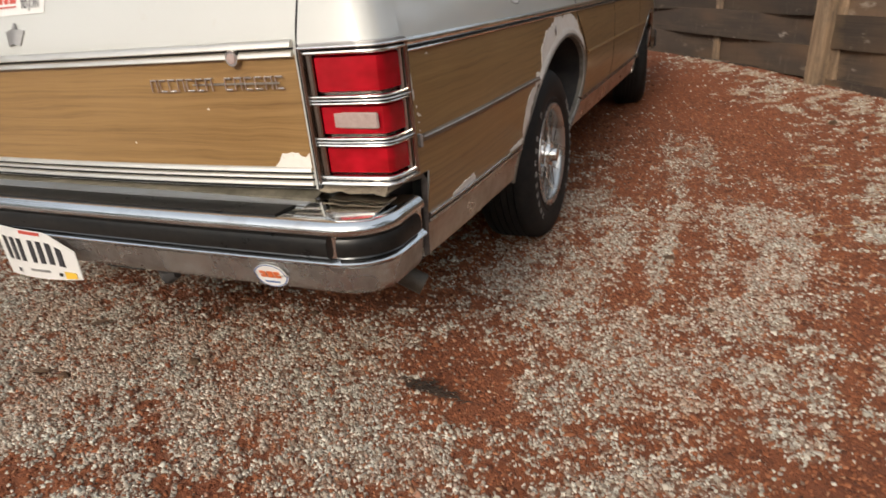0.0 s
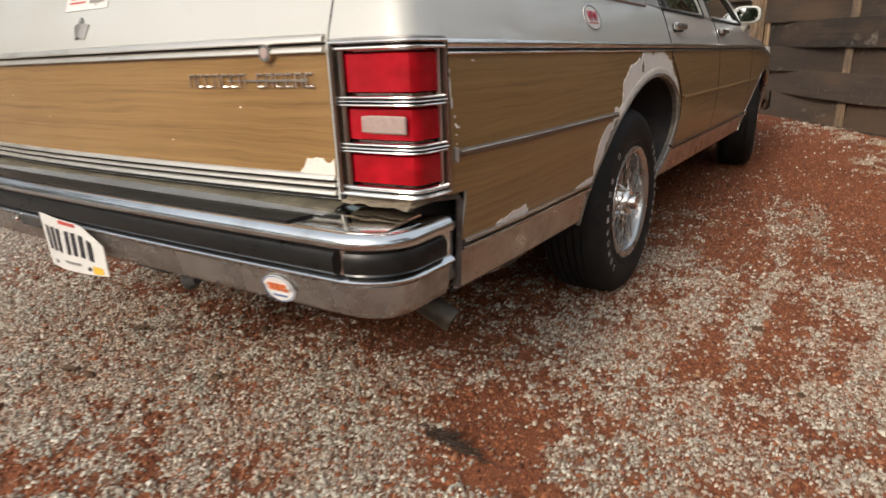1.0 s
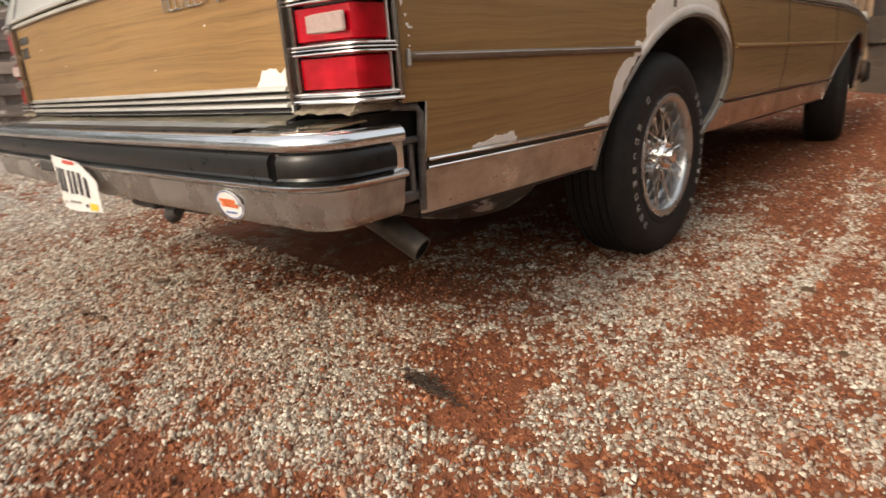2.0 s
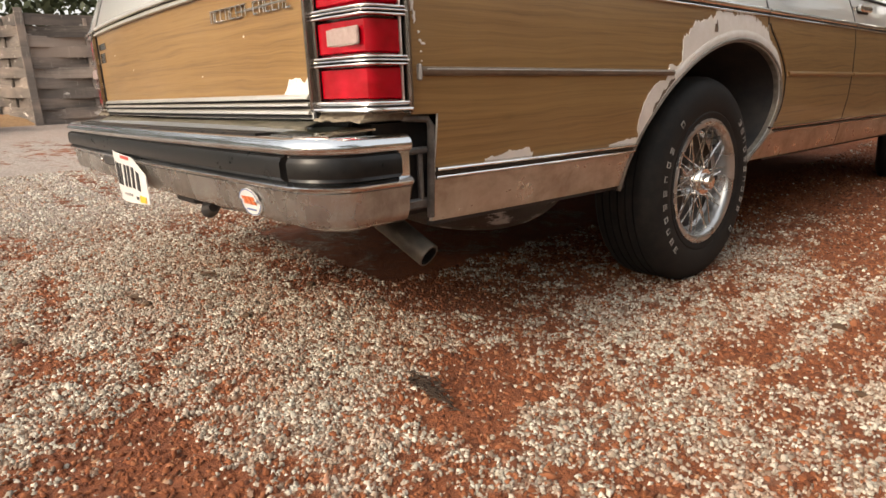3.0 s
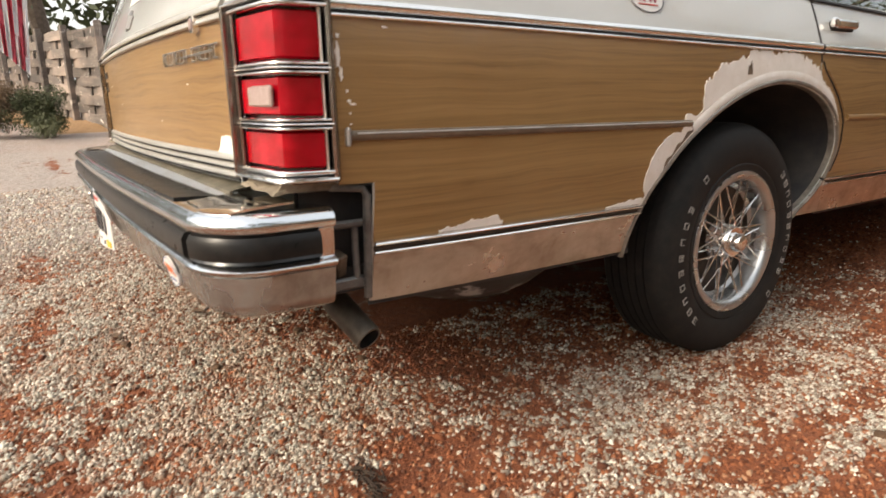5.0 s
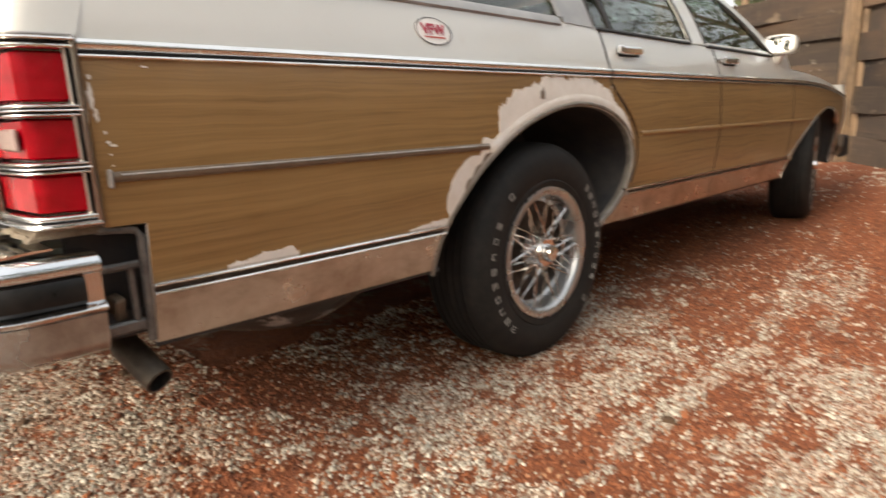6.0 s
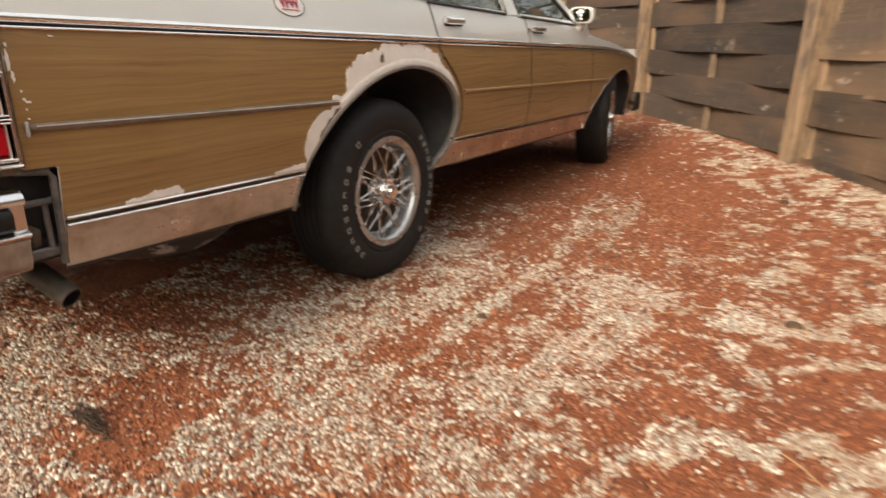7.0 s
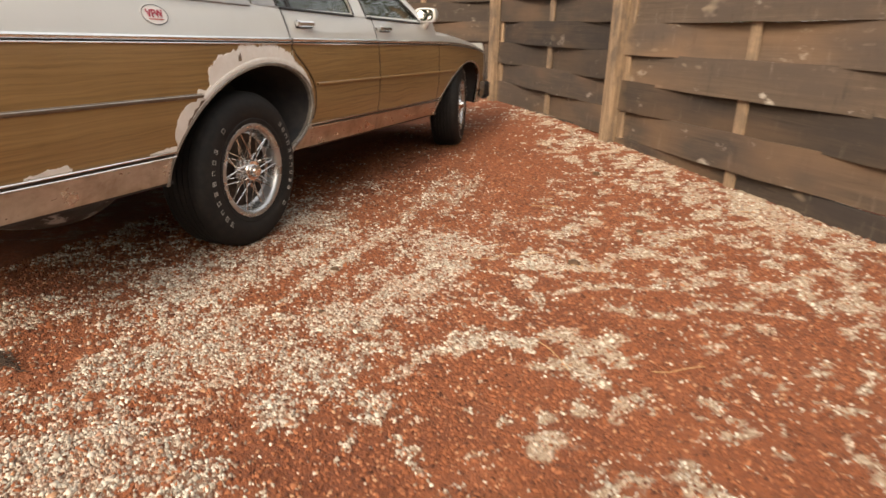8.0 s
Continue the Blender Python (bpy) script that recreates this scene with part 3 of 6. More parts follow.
def build_gravel():
    rng = np.random.default_rng(7)
    n = 355000
    x, y = rng.uniform(-3.6, 4.2, n), rng.uniform(-2.4, 5.2, n)
    keep = rng.uniform(0, 1, n) < 0.03 + 0.09 * (1 - clump_zone(x, y)) * smoothstep(1.5, 0.3, y) + 0.94 * gravel_cover(x, y)
    dist = (FENCE_AT.x - x) * 0.795 + (FENCE_AT.y - y) * 0.607
    far = np.clip((y - 0.3) / 4.0, 0, 1) + np.clip((0.2 - x) / 3.0, 0, 1)
    keep &= (dist > 0.03) & (rng.uniform(0, 1, n) < 1.0 - 0.6 * np.clip(far, 0, 1))
    keep &= ~((x < 0.2) & (x > -0.9) & (y > -0.8))
    x, y, far = x[keep], y[keep], far[keep]
    u, v = rng.uniform(-1.2, 2.4, 167000), rng.uniform(-2.2, 0.5, 167000)
    more = (rng.uniform(0, 1, 167000) < gravel_cover(u, v)) & ~((u < 0.2) & (v > -0.8))
    x, y, far = np.append(x, u[more]), np.append(y, v[more]), np.append(far, 0 * u[more])
    size = rng.uniform(0.0028, 0.0078, len(x)) * (1 + 0.5 * np.clip(far, 0, 1)) * np.where(rng.uniform(0, 1, len(x)) > 0.97, 1.6, 1)
    scatter("gravel", "loose pale crushed stone gravel lying on red dirt", rng, x, y, size, 0.62, GRAVEL)


def build_mulch():
    rng = np.random.default_rng(17)
    n = 312000
    x, y = rng.uniform(-1.5, 4.0, n), rng.uniform(-2.4, 4.8, n)
    near = np.clip(1.15 - np.hypot(x - 1.9, y + 0.6) / 5.0, 0.05, 1)
    dist = (FENCE_AT.x - x) * 0.795 + (FENCE_AT.y - y) * 0.607
    keep = (rng.uniform(0, 1, n) < near * (1.0 - (0.45 + 0.3 * clump_zone(x, y)) * gravel_cover(x, y))) & (dist > 0.02) & ~((x < 0.2) & (x > -0.9) & (y > -0.8))
    x, y = x[keep], y[keep]
    scatter("mulch", "fine red bark mulch and clods of red earth", rng, x, y, rng.uniform(0.003, 0.011, len(x)) * np.where(rng.uniform(0, 1, len(x)) > 0.98, 1.8, 1), 0.45, MULCH, 0.3, 0.75)


build_ground()
build_gravel()
build_mulch()


# ---- fences ----
def board_mesh(length, bow, mat, height=0.227, thick=0.016):
    """One board, along x, bowed to y in its middle, with worn edges."""
    s = Shape()
    rows = []
    for k in range(13):
        x = (k / 12 - 0.5) * length
        y = bow * (math.cos(2 * math.pi * k / 12 + math.pi) * 0.5 + 0.5) - math.copysign(0.5 * (1 + math.cos(2 * math.pi * k / 12)) * 0.021, bow)
        w = 0.003 * math.sin(k * 2.3)
        rows.append([(x, y - thick / 2, -height / 2 + w), (x, y + thick / 2, -height / 2 + w), (x, y + thick / 2, height / 2 + w), (x, y - thick / 2, height / 2 + w)])
    s.grid(rows, closed=True)
    s.f += [(3, 2, 1, 0), tuple(range(48, 52))]
    return mesh_of("board", s, mat, 30)


def post_mesh(w, d, h, mat):
    s = Shape()
    rows = []
    for k in range(7):
        z = h * k / 6
        b = 0.008
        a, c = w / 2 + 0.002 * math.sin(k * 1.9), d / 2
        rows.append([(a, -c + b, z), (a, c - b, z), (a - b, c, z), (-a + b, c, z), (-a, c - b, z), (-a, -c + b, z), (-a + b, -c, z), (a - b, -c, z)])
    s.grid(rows, closed=True)
    s.f += [tuple(range(7, -1, -1)), tuple(range(48, 56))]
    return mesh_of("post", s, mat, 30)


POSTS = {"brown": (post_mesh(0.125, 0.09, 2.15, POST), post_mesh(0.085, 0.03, 2.1, POST)), "silver": (post_mesh(0.10, 0.09, 1.62, SILVER), post_mesh(0.055, 0.03, 1.52, SILVER))}
FRONT_BOARD, BACK_BOARD = {}, {}


def fence_run(fence, start, way, stations, base, rng, first=0, lean=0.0, rows=8, skip=False, wood="brown", pitch=0.222, deep=0.026):
    """Woven fence: posts at even stations, strips at odd ones, boards passing before and behind the strips.
    The fence's seen face looks to the left of its way."""
    ang = math.atan2(way.y, way.x)
    face = Vector((-way.y, way.x, 0))
    for k, s in enumerate(stations):
        if skip and k == 0:
            continue
        p = start + way * s
        z = base(p)
        post = k % 2 == 0
        ob = new("post" if post else "strip", POSTS[wood][0 if post else 1])
        off = face * (0.06 if post else 0.0)
        ob.matrix_world = pose(p.x + off.x, p.y + off.y, z - 0.12, 0, 0, math.degrees(ang)) @ pose(0, 0, 0, rng.uniform(-0.6, 0.6), lean * (1 if post else 0.4) + rng.uniform(-0.6, 0.6), 0)
        ob.parent = fence
        if post and wood == "brown":
            for side in (-0.088, 0.088):
                q = p + way * side
                ob = new("strip", POSTS[wood][1])
                ob.matrix_world = pose(q.x, q.y, z - 0.12, 0, 0, math.degrees(ang)) @ pose(0, 0, 0, 0, lean, 0)
                ob.parent = fence
    for k in range(0, len(stations) - 2, 2):
        a, b = stations[k], stations[k + 2]
        mid, length = (a + b) / 2, b - a + 0.02
        key = (round(length, 1), wood, pitch)
        if key not in FRONT_BOARD:
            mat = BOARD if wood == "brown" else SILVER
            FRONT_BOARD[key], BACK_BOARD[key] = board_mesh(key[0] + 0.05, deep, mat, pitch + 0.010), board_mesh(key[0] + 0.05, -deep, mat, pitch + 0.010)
        p = start + way * mid
        z0, z1 = base(start + way * a), base(start + way * b)
        tilt = math.degrees(math.atan2(z1 - z0, b - a))
        for r in range(rows):
            front = (r + k // 2 + first) % 2 == 0
            ob = new("board", (FRONT_BOARD if front else BACK_BOARD)[key])
            ob.matrix_world = pose(p.x, p.y, (z0 + z1) / 2 + pitch * (r + 0.5) + rng.uniform(-0.006, 0.006) - pitch / 2, 0, -tilt * 0.6, math.degrees(ang)) @ pose(0, 0, 0, rng.uniform(1.5, 4), rng.uniform(-0.35, 0.35), 0)
            ob.parent = fence


def right_base(p):
    return 0.015 + 0.05 * float(smoothstep(2.6, 4.2, p.y))


def left_base(p):
    return float(ground_height(np.float64(p.x), np.float64(p.y)))


frng = random.Random(5)
near_fence = thing("fence", "woven fence of weathered grey-brown horizontal boards between pale posts", "fence")
fence_run(near_fence, FENCE_AT, FENCE_WAY, [-8.0, -6.75, -5.5, -4.25, -2.85, -1.46, -0.06, 1.22, 2.6], right_base, frng, 1, -2.0)
end_fence = thing("fence", "woven fence of weathered brown boards across the head of the yard", "fence")
CORNER = FENCE_AT + FENCE_WAY * 2.66
fence_run(end_fence, CORNER + Vector((-0.02, 0.05, 0)), Vector((-0.93, 0.37, 0)).normalized(), [0.12, 1.2, 2.4, 3.6, 4.8, 6.0, 7.2], right_base, frng, 1, skip=True)
far_fence = thing("fence", "silvery weathered woven board fence at the far side of the yard", "fence")
FAR_AT = Vector((-8.2, -0.43, 0))
fence_run(far_fence, FAR_AT + Vector((0.13, 0.99, 0)) * 6.0, Vector((-0.13, -0.99, 0)).normalized(), [0.0, 0.75, 1.5, 2.25, 3.0, 3.75, 4.5, 5.25, 6.0], left_base, frng, 0, rows=11, wood="silver", pitch=0.136, deep=0.03)
fence_run(far_fence, FAR_AT, Vector((-0.986, -0.165, 0)).normalized(), [0.0, 0.75, 1.5, 2.25, 3.0, 3.75, 4.5, 5.25, 6.0, 6.75, 7.5], left_base, frng, 1, rows=11, skip=True, wood="silver", pitch=0.136, deep=0.03)


# ---- the car: sides ----
RAKE = 0.02
SECTION_Z = (0.34, 0.40, 0.49, 0.60, 0.71, 0.84, 0.90, 0.93, 0.97, 1.02, 1.07)
SECTION_X = (-0.055, -0.042, -0.026, -0.008, 0.0, -0.002, -0.008, -0.013, -0.026, -0.044, -0.064)


def side_x(y, z):
    """The half width of the body."""
    rear = 0.014 * max(0.0, (-0.85 - y) / 0.45) ** 2
    front = 0.065 * max(0.0, (y - 2.3) / 1.35) ** 2
    return 1.0 - rear - front + float(np.interp(z, SECTION_Z, SECTION_X))


def low(x, y, z):
    """Body heights are given level; the car stands a little nose down."""
    return (x, y, z - RAKE * y)


def droop(y, z):
    """The fender line falls towards the nose."""
    return 0.075 * max(0.0, (y - 2.25) / 1.35) ** 2 * max(0.0, (z - 0.70) / 0.22)


def side_point(y, z, out=0.0):
    return low(side_x(y, z) + out, y, z - droop(y, z))


# a wheel opening: middle, height of the rear foot, rise, rear half length and its power,
# then the front: half length, height of the foremost point, power, and how far it curls in below that
Arch = collections.namedtuple("Arch", "mid foot rise back rear_power fore nose front_power curl")
REAR_ARCH = Arch(0.12, 0.376, 0.430, 0.62, 1.8, 0.36, 0.60, 2.1, 0.23)
FRONT_ARCH = Arch(3.04, 0.385, 0.385, 0.78, 1.5, 0.40, 0.385, 3.0, 0.0)


def arch_z(y, arch):
    """The height of a wheel opening's upper edge at y, or None outside it."""
    back = y < arch.mid
    u = abs(y - arch.mid) / (arch.back if back else arch.fore)
    if u >= 1:
        return None
    low_z, n = (arch.foot, arch.rear_power) if back else (arch.nose, arch.front_power)
    return low_z + (arch.foot + arch.rise - low_z) * (1 - u**n) ** (1 / n)


def curl_y(z, arch):
    """Where the front edge of an opening runs below its foremost point."""
    w = min(1.0, max(0.0, (arch.nose - z) / arch.curl))
    return arch.mid + arch.fore * max(0.55, math.sqrt(1 - w * w))


def arch_path(arch, steps=44, grow=0.0):
    """Points (y, z) along an opening from its rear foot to its front foot."""
    top = arch.foot + arch.rise + grow
    pts = []
    for k in range(steps + 1):
        a = math.pi * k / steps
        ca, sa = math.cos(a), math.sin(a)
        n, half, low_z = (arch.rear_power, arch.back, arch.foot) if ca > 0 else (arch.front_power, arch.fore, arch.nose)
        u, v = abs(ca) ** (2 / n), sa ** (2 / n)
        pts.append((arch.mid - math.copysign(1, ca) * (half + grow) * u, low_z + (top - low_z) * v))
    if arch.curl:
        for k in range(1, 9):
            z = arch.nose - (arch.nose - 0.392) * k / 8
            pts.append((curl_y(z, arch) + grow, z))
    return pts


def bottom_z(y, sill, lip=0.0):
    for arch in (REAR_ARCH, FRONT_ARCH):
        z = arch_z(y, arch)
        if z is not None:
            return max(sill, z + lip)
    return sill


def columns(y0, y1, step=0.03):
    """Stations along the body, close together at the ends of the openings."""
    ys = set(np.round(np.linspace(y0, y1, max(2, int((y1 - y0) / step))), 4).tolist())
    for arch in (REAR_ARCH, FRONT_ARCH):
        for y, _ in arch_path(arch, 60):
            if y0 < y < y1:
                ys.add(round(y, 4))
        for e in (arch.mid - arch.back, arch.mid + arch.fore):
            for d in (-0.001, 0.001):
                if y0 < e + d < y1:
                    ys.add(round(e + d, 4))
    return sorted(ys)


def side_sheet(y0, y1, lower, upper, out=0.0, rows=14, thick=0.004, lip=0.0):
    """A piece of the body side between two heights, cut out round the wheels."""
    s, grid = Shape(), []
    for y in columns(y0, y1):
        zb = bottom_z(y, lower, lip)
        if zb < upper - 0.003:
            grid.append([side_point(y, zb + (upper - zb) * k / rows, out) for k in range(rows + 1)])
        else:
            if len(grid) > 1:
                s.slab(grid, (-thick, 0, 0))
            grid = []
    return s.slab(grid, (-thick, 0, 0)) if len(grid) > 1 else s


def both(name, shape, mat, parents, label="", smooth=35):
    """The part on the right side, and its mirror image on the left."""
    return [part(name, shape, mat, parents[0], label, smooth), part(name, shape.mirrored(), mat, parents[1], label, smooth)]


def half_round(h, proud, n=7):
    """The section of a rounded moulding, (out, up)."""
    return [(-0.003, -h / 2)] + [(proud * math.sin(math.pi * k / (n - 1)) ** 0.7, -h / 2 * math.cos(math.pi * k / (n - 1))) for k in range(n)] + [(-0.003, h / 2)]


def strip_along(y0, y1, z, h, proud, out=0.0, step=0.08, foot=False):
    """A moulding with rounded section that follows the body side."""
    n = max(2, int((y1 - y0) / step))
    path = []
    for k in range(n + 1):
        y = y0 + (y1 - y0) * k / n
        path.append((side_point(y, z, out), (1, 0, 0)))
    return Shape().sweep(path, half_round(h, proud))


BELT, SILL, WOOD_LOW = 0.905, 0.392, 0.508
car = thing("car", "cream estate car with peeling woodgrain side panels parked on gravel", "car")
CAR2 = (car, car)
SEGMENTS = [("quarter_panel", -1.285, 0.322, "cream quarter panel with peeling woodgrain film"), ("rear_door", 0.328, 1.247, "cream rear door with woodgrain film"),
            ("front_door", 1.253, 2.26, "cream front door with woodgrain film"), ("front_fender", 2.266, 3.62, "cream front fender with woodgrain film")]
HOOD_DROP = lambda y: 0.17 * max(0.0, (y - 2.3) / 1.35) ** 1.6  # noqa: E731
for name, y0, y1, text in SEGMENTS:
    top = 1.062 if name != "front_fender" else 0.93
    s = side_sheet(-1.218 if name == "quarter_panel" else y0, y1, SILL, 0.625, 0.0, 8)
    t = side_sheet(y0, y1, 0.625, top, 0.0, 14)
    base = len(s.v)
    s.v += t.v
    s.f += [tuple(base + i for i in q) for q in t.f]
    panels = both(name, s, PAINT, CAR2, text)
    wood = side_sheet(-1.216 if name == "quarter_panel" else y0 + 0.002, y1 - 0.002, WOOD_LOW, 0.622, 0.0015, 6, 0.003, 0.012)
    t = side_sheet(y0 + 0.002, y1 - 0.002 - (0.03 if name == "front_fender" else 0), 0.622, BELT, 0.0015, 8, 0.003, 0.012)
    base = len(wood.v)
    wood.v += t.v
    wood.f += [tuple(base + i for i in q) for q in t.f]
    both("woodgrain_panel", wood, VENEER, panels, "printed woodgrain film with fine horizontal grain")
    both("belt_moulding", strip_along(y0 + 0.003, y1 - 0.003, 0.9165, 0.019, 0.012, 0.0), CHROME, panels, "chrome moulding")
    both("belt_channel", strip_along(y0 + 0.003, y1 - 0.003, 0.9045, 0.005, 0.005, 0.0), GAP, panels)
    both("belt_bead", strip_along(y0 + 0.003, y1 - 0.003, 0.8985, 0.009, 0.009, 0.0), CHROME, panels)
    # the lower mouldings stop at the wheel openings
    spans = {"quarter_panel": [(-1.215, -0.47)], "rear_door": [(0.486, y1)], "front_door": [(y0, y1)], "front_fender": [(y0, 2.335), (3.45, y1)]}[name]
    for a, b in spans:
        if b - a > 0.02:
            both("lower_moulding", strip_along(a, b - 0.003, 0.5065, 0.011, 0.011), CHROME, panels)
            both("lower_channel", strip_along(a, b - 0.003, 0.4975, 0.007, 0.003), SEALER, panels)
            both("lower_bead", strip_along(a, b - 0.003, 0.4895, 0.009, 0.010), CHROME, panels)
            k = side_sheet(a, min(b, y1) - 0.002, SILL, 0.484, 0.003, 5, 0.004, 0.006)
            both("pinch_weld", strip_along(a, b - 0.003, SILL - 0.006, 0.012, 0.004, -0.01), BLACK, panels)
            both("rocker_moulding", k, ROCKER, panels, "wide brushed aluminium rocker moulding")
    mids = {"quarter_panel": [(-1.262, -0.318)], "rear_door": [(0.52, y1)], "front_door": [(y0, y1)], "front_fender": [(y0, 2.66)]}[name]
    for a, b in mids:
        right, left = both("side_moulding", strip_along(a, b - 0.003, 0.705, 0.018, 0.010), TAUPE if name == "quarter_panel" else VENEER, panels)
        if name == "quarter_panel":
            both("insert", strip_along(a + 0.012, b - 0.003, 0.7085, 0.005, 0.0105), DULL, (right, left), "thin chrome bead")
            both("end_cap", Shape().box(side_point(a - 0.004, 0.703, 0.004), (0.016, 0.008, 0.032), bevel=0.003), GREYTRIM, (right, left))

both("moulding_cap", Shape().box(side_point(2.318, 0.50, 0.006), (0.016, 0.03, 0.034), bevel=0.004), CHROME, CAR2, "chrome end cap of the lower moulding")

# dark gaps between the panels
for y, foot in ((0.325, 0.87), (1.25, SILL), (2.263, SILL)):
    both("panel_gap", side_sheet(y - 0.0035, y + 0.0035, foot, 0.93 if y > 2 else 1.06, 0.0022, 14, 0.003), GAP, CAR2)

# the foot of the rear door, curling in under the wheel opening
for name, z0, z1, out, mat in (("door_heel", SILL, 0.60, 0.0, PAINT), ("rocker_heel", SILL, 0.484, 0.003, ROCKER), ("woodgrain_heel", 0.508, 0.60, 0.0015, VENEER)):
    rows = []
    for k in range(13):
        z = z0 + (z1 - z0) * k / 12
        y = curl_y(z, REAR_ARCH)
        rows.append([side_point(y + (0.484 - y) * u / 4, z, out) for u in range(5)])
    both(name, Shape().slab(rows, (-0.004, 0, 0)), mat, CAR2)
both("heel_moulding", strip_along(curl_y(0.50, REAR_ARCH) + 0.004, 0.486, 0.5065, 0.011, 0.011, 0.0, 0.02), CHROME, CAR2)

# wheel opening lips and liners
for arch, part_name in ((REAR_ARCH, "rear_arch_lip"), (FRONT_ARCH, "front_arch_lip")):
    edge = arch_path(arch, 60)
    rows = []
    for i, (y, z) in enumerate(edge):
        a, b = edge[max(0, i - 1)], edge[min(len(edge) - 1, i + 1)]
        t = Vector((0, b[0] - a[0], b[1] - a[1])).normalized()
        nrm = Vector((0, -t.z, t.y))
        p = Vector(side_point(y, z))
        rows.append([p + nrm * 0.0 + Vector((-0.022, 0, 0)), p + nrm * 0.001 + Vector((0.004, 0, 0)), p + nrm * 0.004 + Vector((0.007, 0, 0)), p + nrm * 0.009 + Vector((0.0075, 0, 0)), p + nrm * 0.013 + Vector((0.005, 0, 0)), p + nrm * 0.014 + Vector((-0.002, 0, 0))])
    both(part_name, Shape().grid(rows), LIP if arch is REAR_ARCH else CHROME, CAR2, "dull metal lip round the wheel opening" if arch is REAR_ARCH else "chrome lip round the wheel opening")
    rows = []
    for y, z in arch_path(arch, 30, 0.012):
        x = side_x(y, z) - 0.006
        rows.append([low(x, y, z), low(x - 0.10, y, z + 0.01), low(x - 0.25, y, z), low(0.52, y, z - 0.02)])
    well = Shape().grid(rows)
    inner = [[low(0.53, y, 0.30), low(0.53, y, z)] for y, z in arch_path(arch, 30, 0.012)]
    well.grid(inner)
    both("wheel_well", well, BLACK, CAR2)


# peeled film round the rear wheel opening, and chips along the lower edge
def ragged(t, seed, size):
    return size * (float(fbm(np.float64(t * 9.0), np.float64(seed * 1.7), seed, 4)) - 0.5)


def peel_width(y):
    """Width of the bare band round the rear opening, from its rear foot to its front: a rounded tongue below
    the side moulding, a neck at the moulding, a broad crown, and a taper down the front."""
    tongue = 0.058 * math.sqrt(max(0.0, 1 - ((y + 0.385) / 0.062) ** 2)) if -0.447 < y < -0.323 else 0.0
    crown = 0.088 * float(smoothstep(-0.285, -0.19, y)) * (1 - float(smoothstep(0.20, 0.46, y))) - 0.013 * float(smoothstep(0.0, 0.05, y))
    w = max(tongue, crown, 0.026 * float(smoothstep(-0.45, -0.40, y)) * (1 - float(smoothstep(0.36, 0.47, y))))
    teeth = ragged(y * 5.0, 3, 0.036) + ragged(y * 16.0, 5, 0.042)
    tab = 0.022 * math.exp(-(((y + 0.225) / 0.012) ** 2)) + 0.030 * math.exp(-(((y + 0.300) / 0.016) ** 2))
    return max(0.0, w + tab + teeth * min(1.0, max(0.0, w - 0.02) / 0.03) * (0.25 if y < -0.33 else 1.0))


edge = arch_path(REAR_ARCH, 420)
rows, flange = [], []
for i, (y, z) in enumerate(edge[:420]):
    a, b = edge[max(0, i - 2)], edge[min(len(edge) - 1, i + 2)]
    t = Vector((b[0] - a[0], b[1] - a[1])).normalized()
    nrm = Vector((-t.y, t.x))
    if z < 0.50 or (y > 0.3 and z < 0.68):
        continue
    w = 0.016 + peel_width(y)
    rows.append([side_point(y + nrm.x * w * q, min(0.893, z + nrm.y * w * q), 0.0035) for q in (0.0, 0.25, 0.5, 0.75, 1.0)])
    if -0.30 < y < 0.40:
        flange.append([side_point(y + nrm.x * q, z + nrm.y * q, h) for q, h in ((0.012, 0.0045), (0.018, 0.0062), (0.030, 0.0056), (0.036, 0.0036))])
both("bare_patch", Shape().slab(rows, (-0.002, 0, 0)), BARE, CAR2, "bare patch where the woodgrain film has peeled off")
both("arch_flange", Shape().slab(flange, (-0.002, 0, 0)), FLANGE, CAR2, "raised white flange round the wheel opening")
scrap = [[side_point(y, 0.376 + 0.43 * (1 - ((0.12 - y) / 0.62) ** 1.8) ** (1 / 1.8) + q, 0.0045) for q in (0.022, 0.028 + 0.010 * math.sin(y * 90) ** 2)] for y in [-0.41 + 0.005 * k for k in range(24)]]
both("film_scrap", Shape().slab(scrap, (-0.002, 0, 0)), RUST, CAR2, "torn brown scrap of film beside the lip")


def chip(y0, y1, z0, height, seed, out=0.0035):
    rows = []
    for k in range(41):
        u = k / 40
        h = height * max(0.04, (0.25 + 0.75 * u) * (1 - max(0, u - 0.85) * 4) + ragged(u * 0.8, seed, 0.9) + ragged(u * 4, seed + 1, 0.5))
        y = y0 + (y1 - y0) * u
        rows.append([side_point(y, z0, out), side_point(y, z0 + h / 2, out), side_point(y, z0 + h, out)])
    return Shape().slab(rows, (-0.002, 0, 0))


both("chip", chip(-1.075, -0.918, 0.5125, 0.022, 9), BARE, CAR2, "ragged chip of bare paint above the lower moulding")
both("chip", chip(-0.60, -0.452, 0.5125, 0.016, 12), BARE, CAR2, "ragged chip of bare paint beside the wheel opening")
srng = random.Random(3)
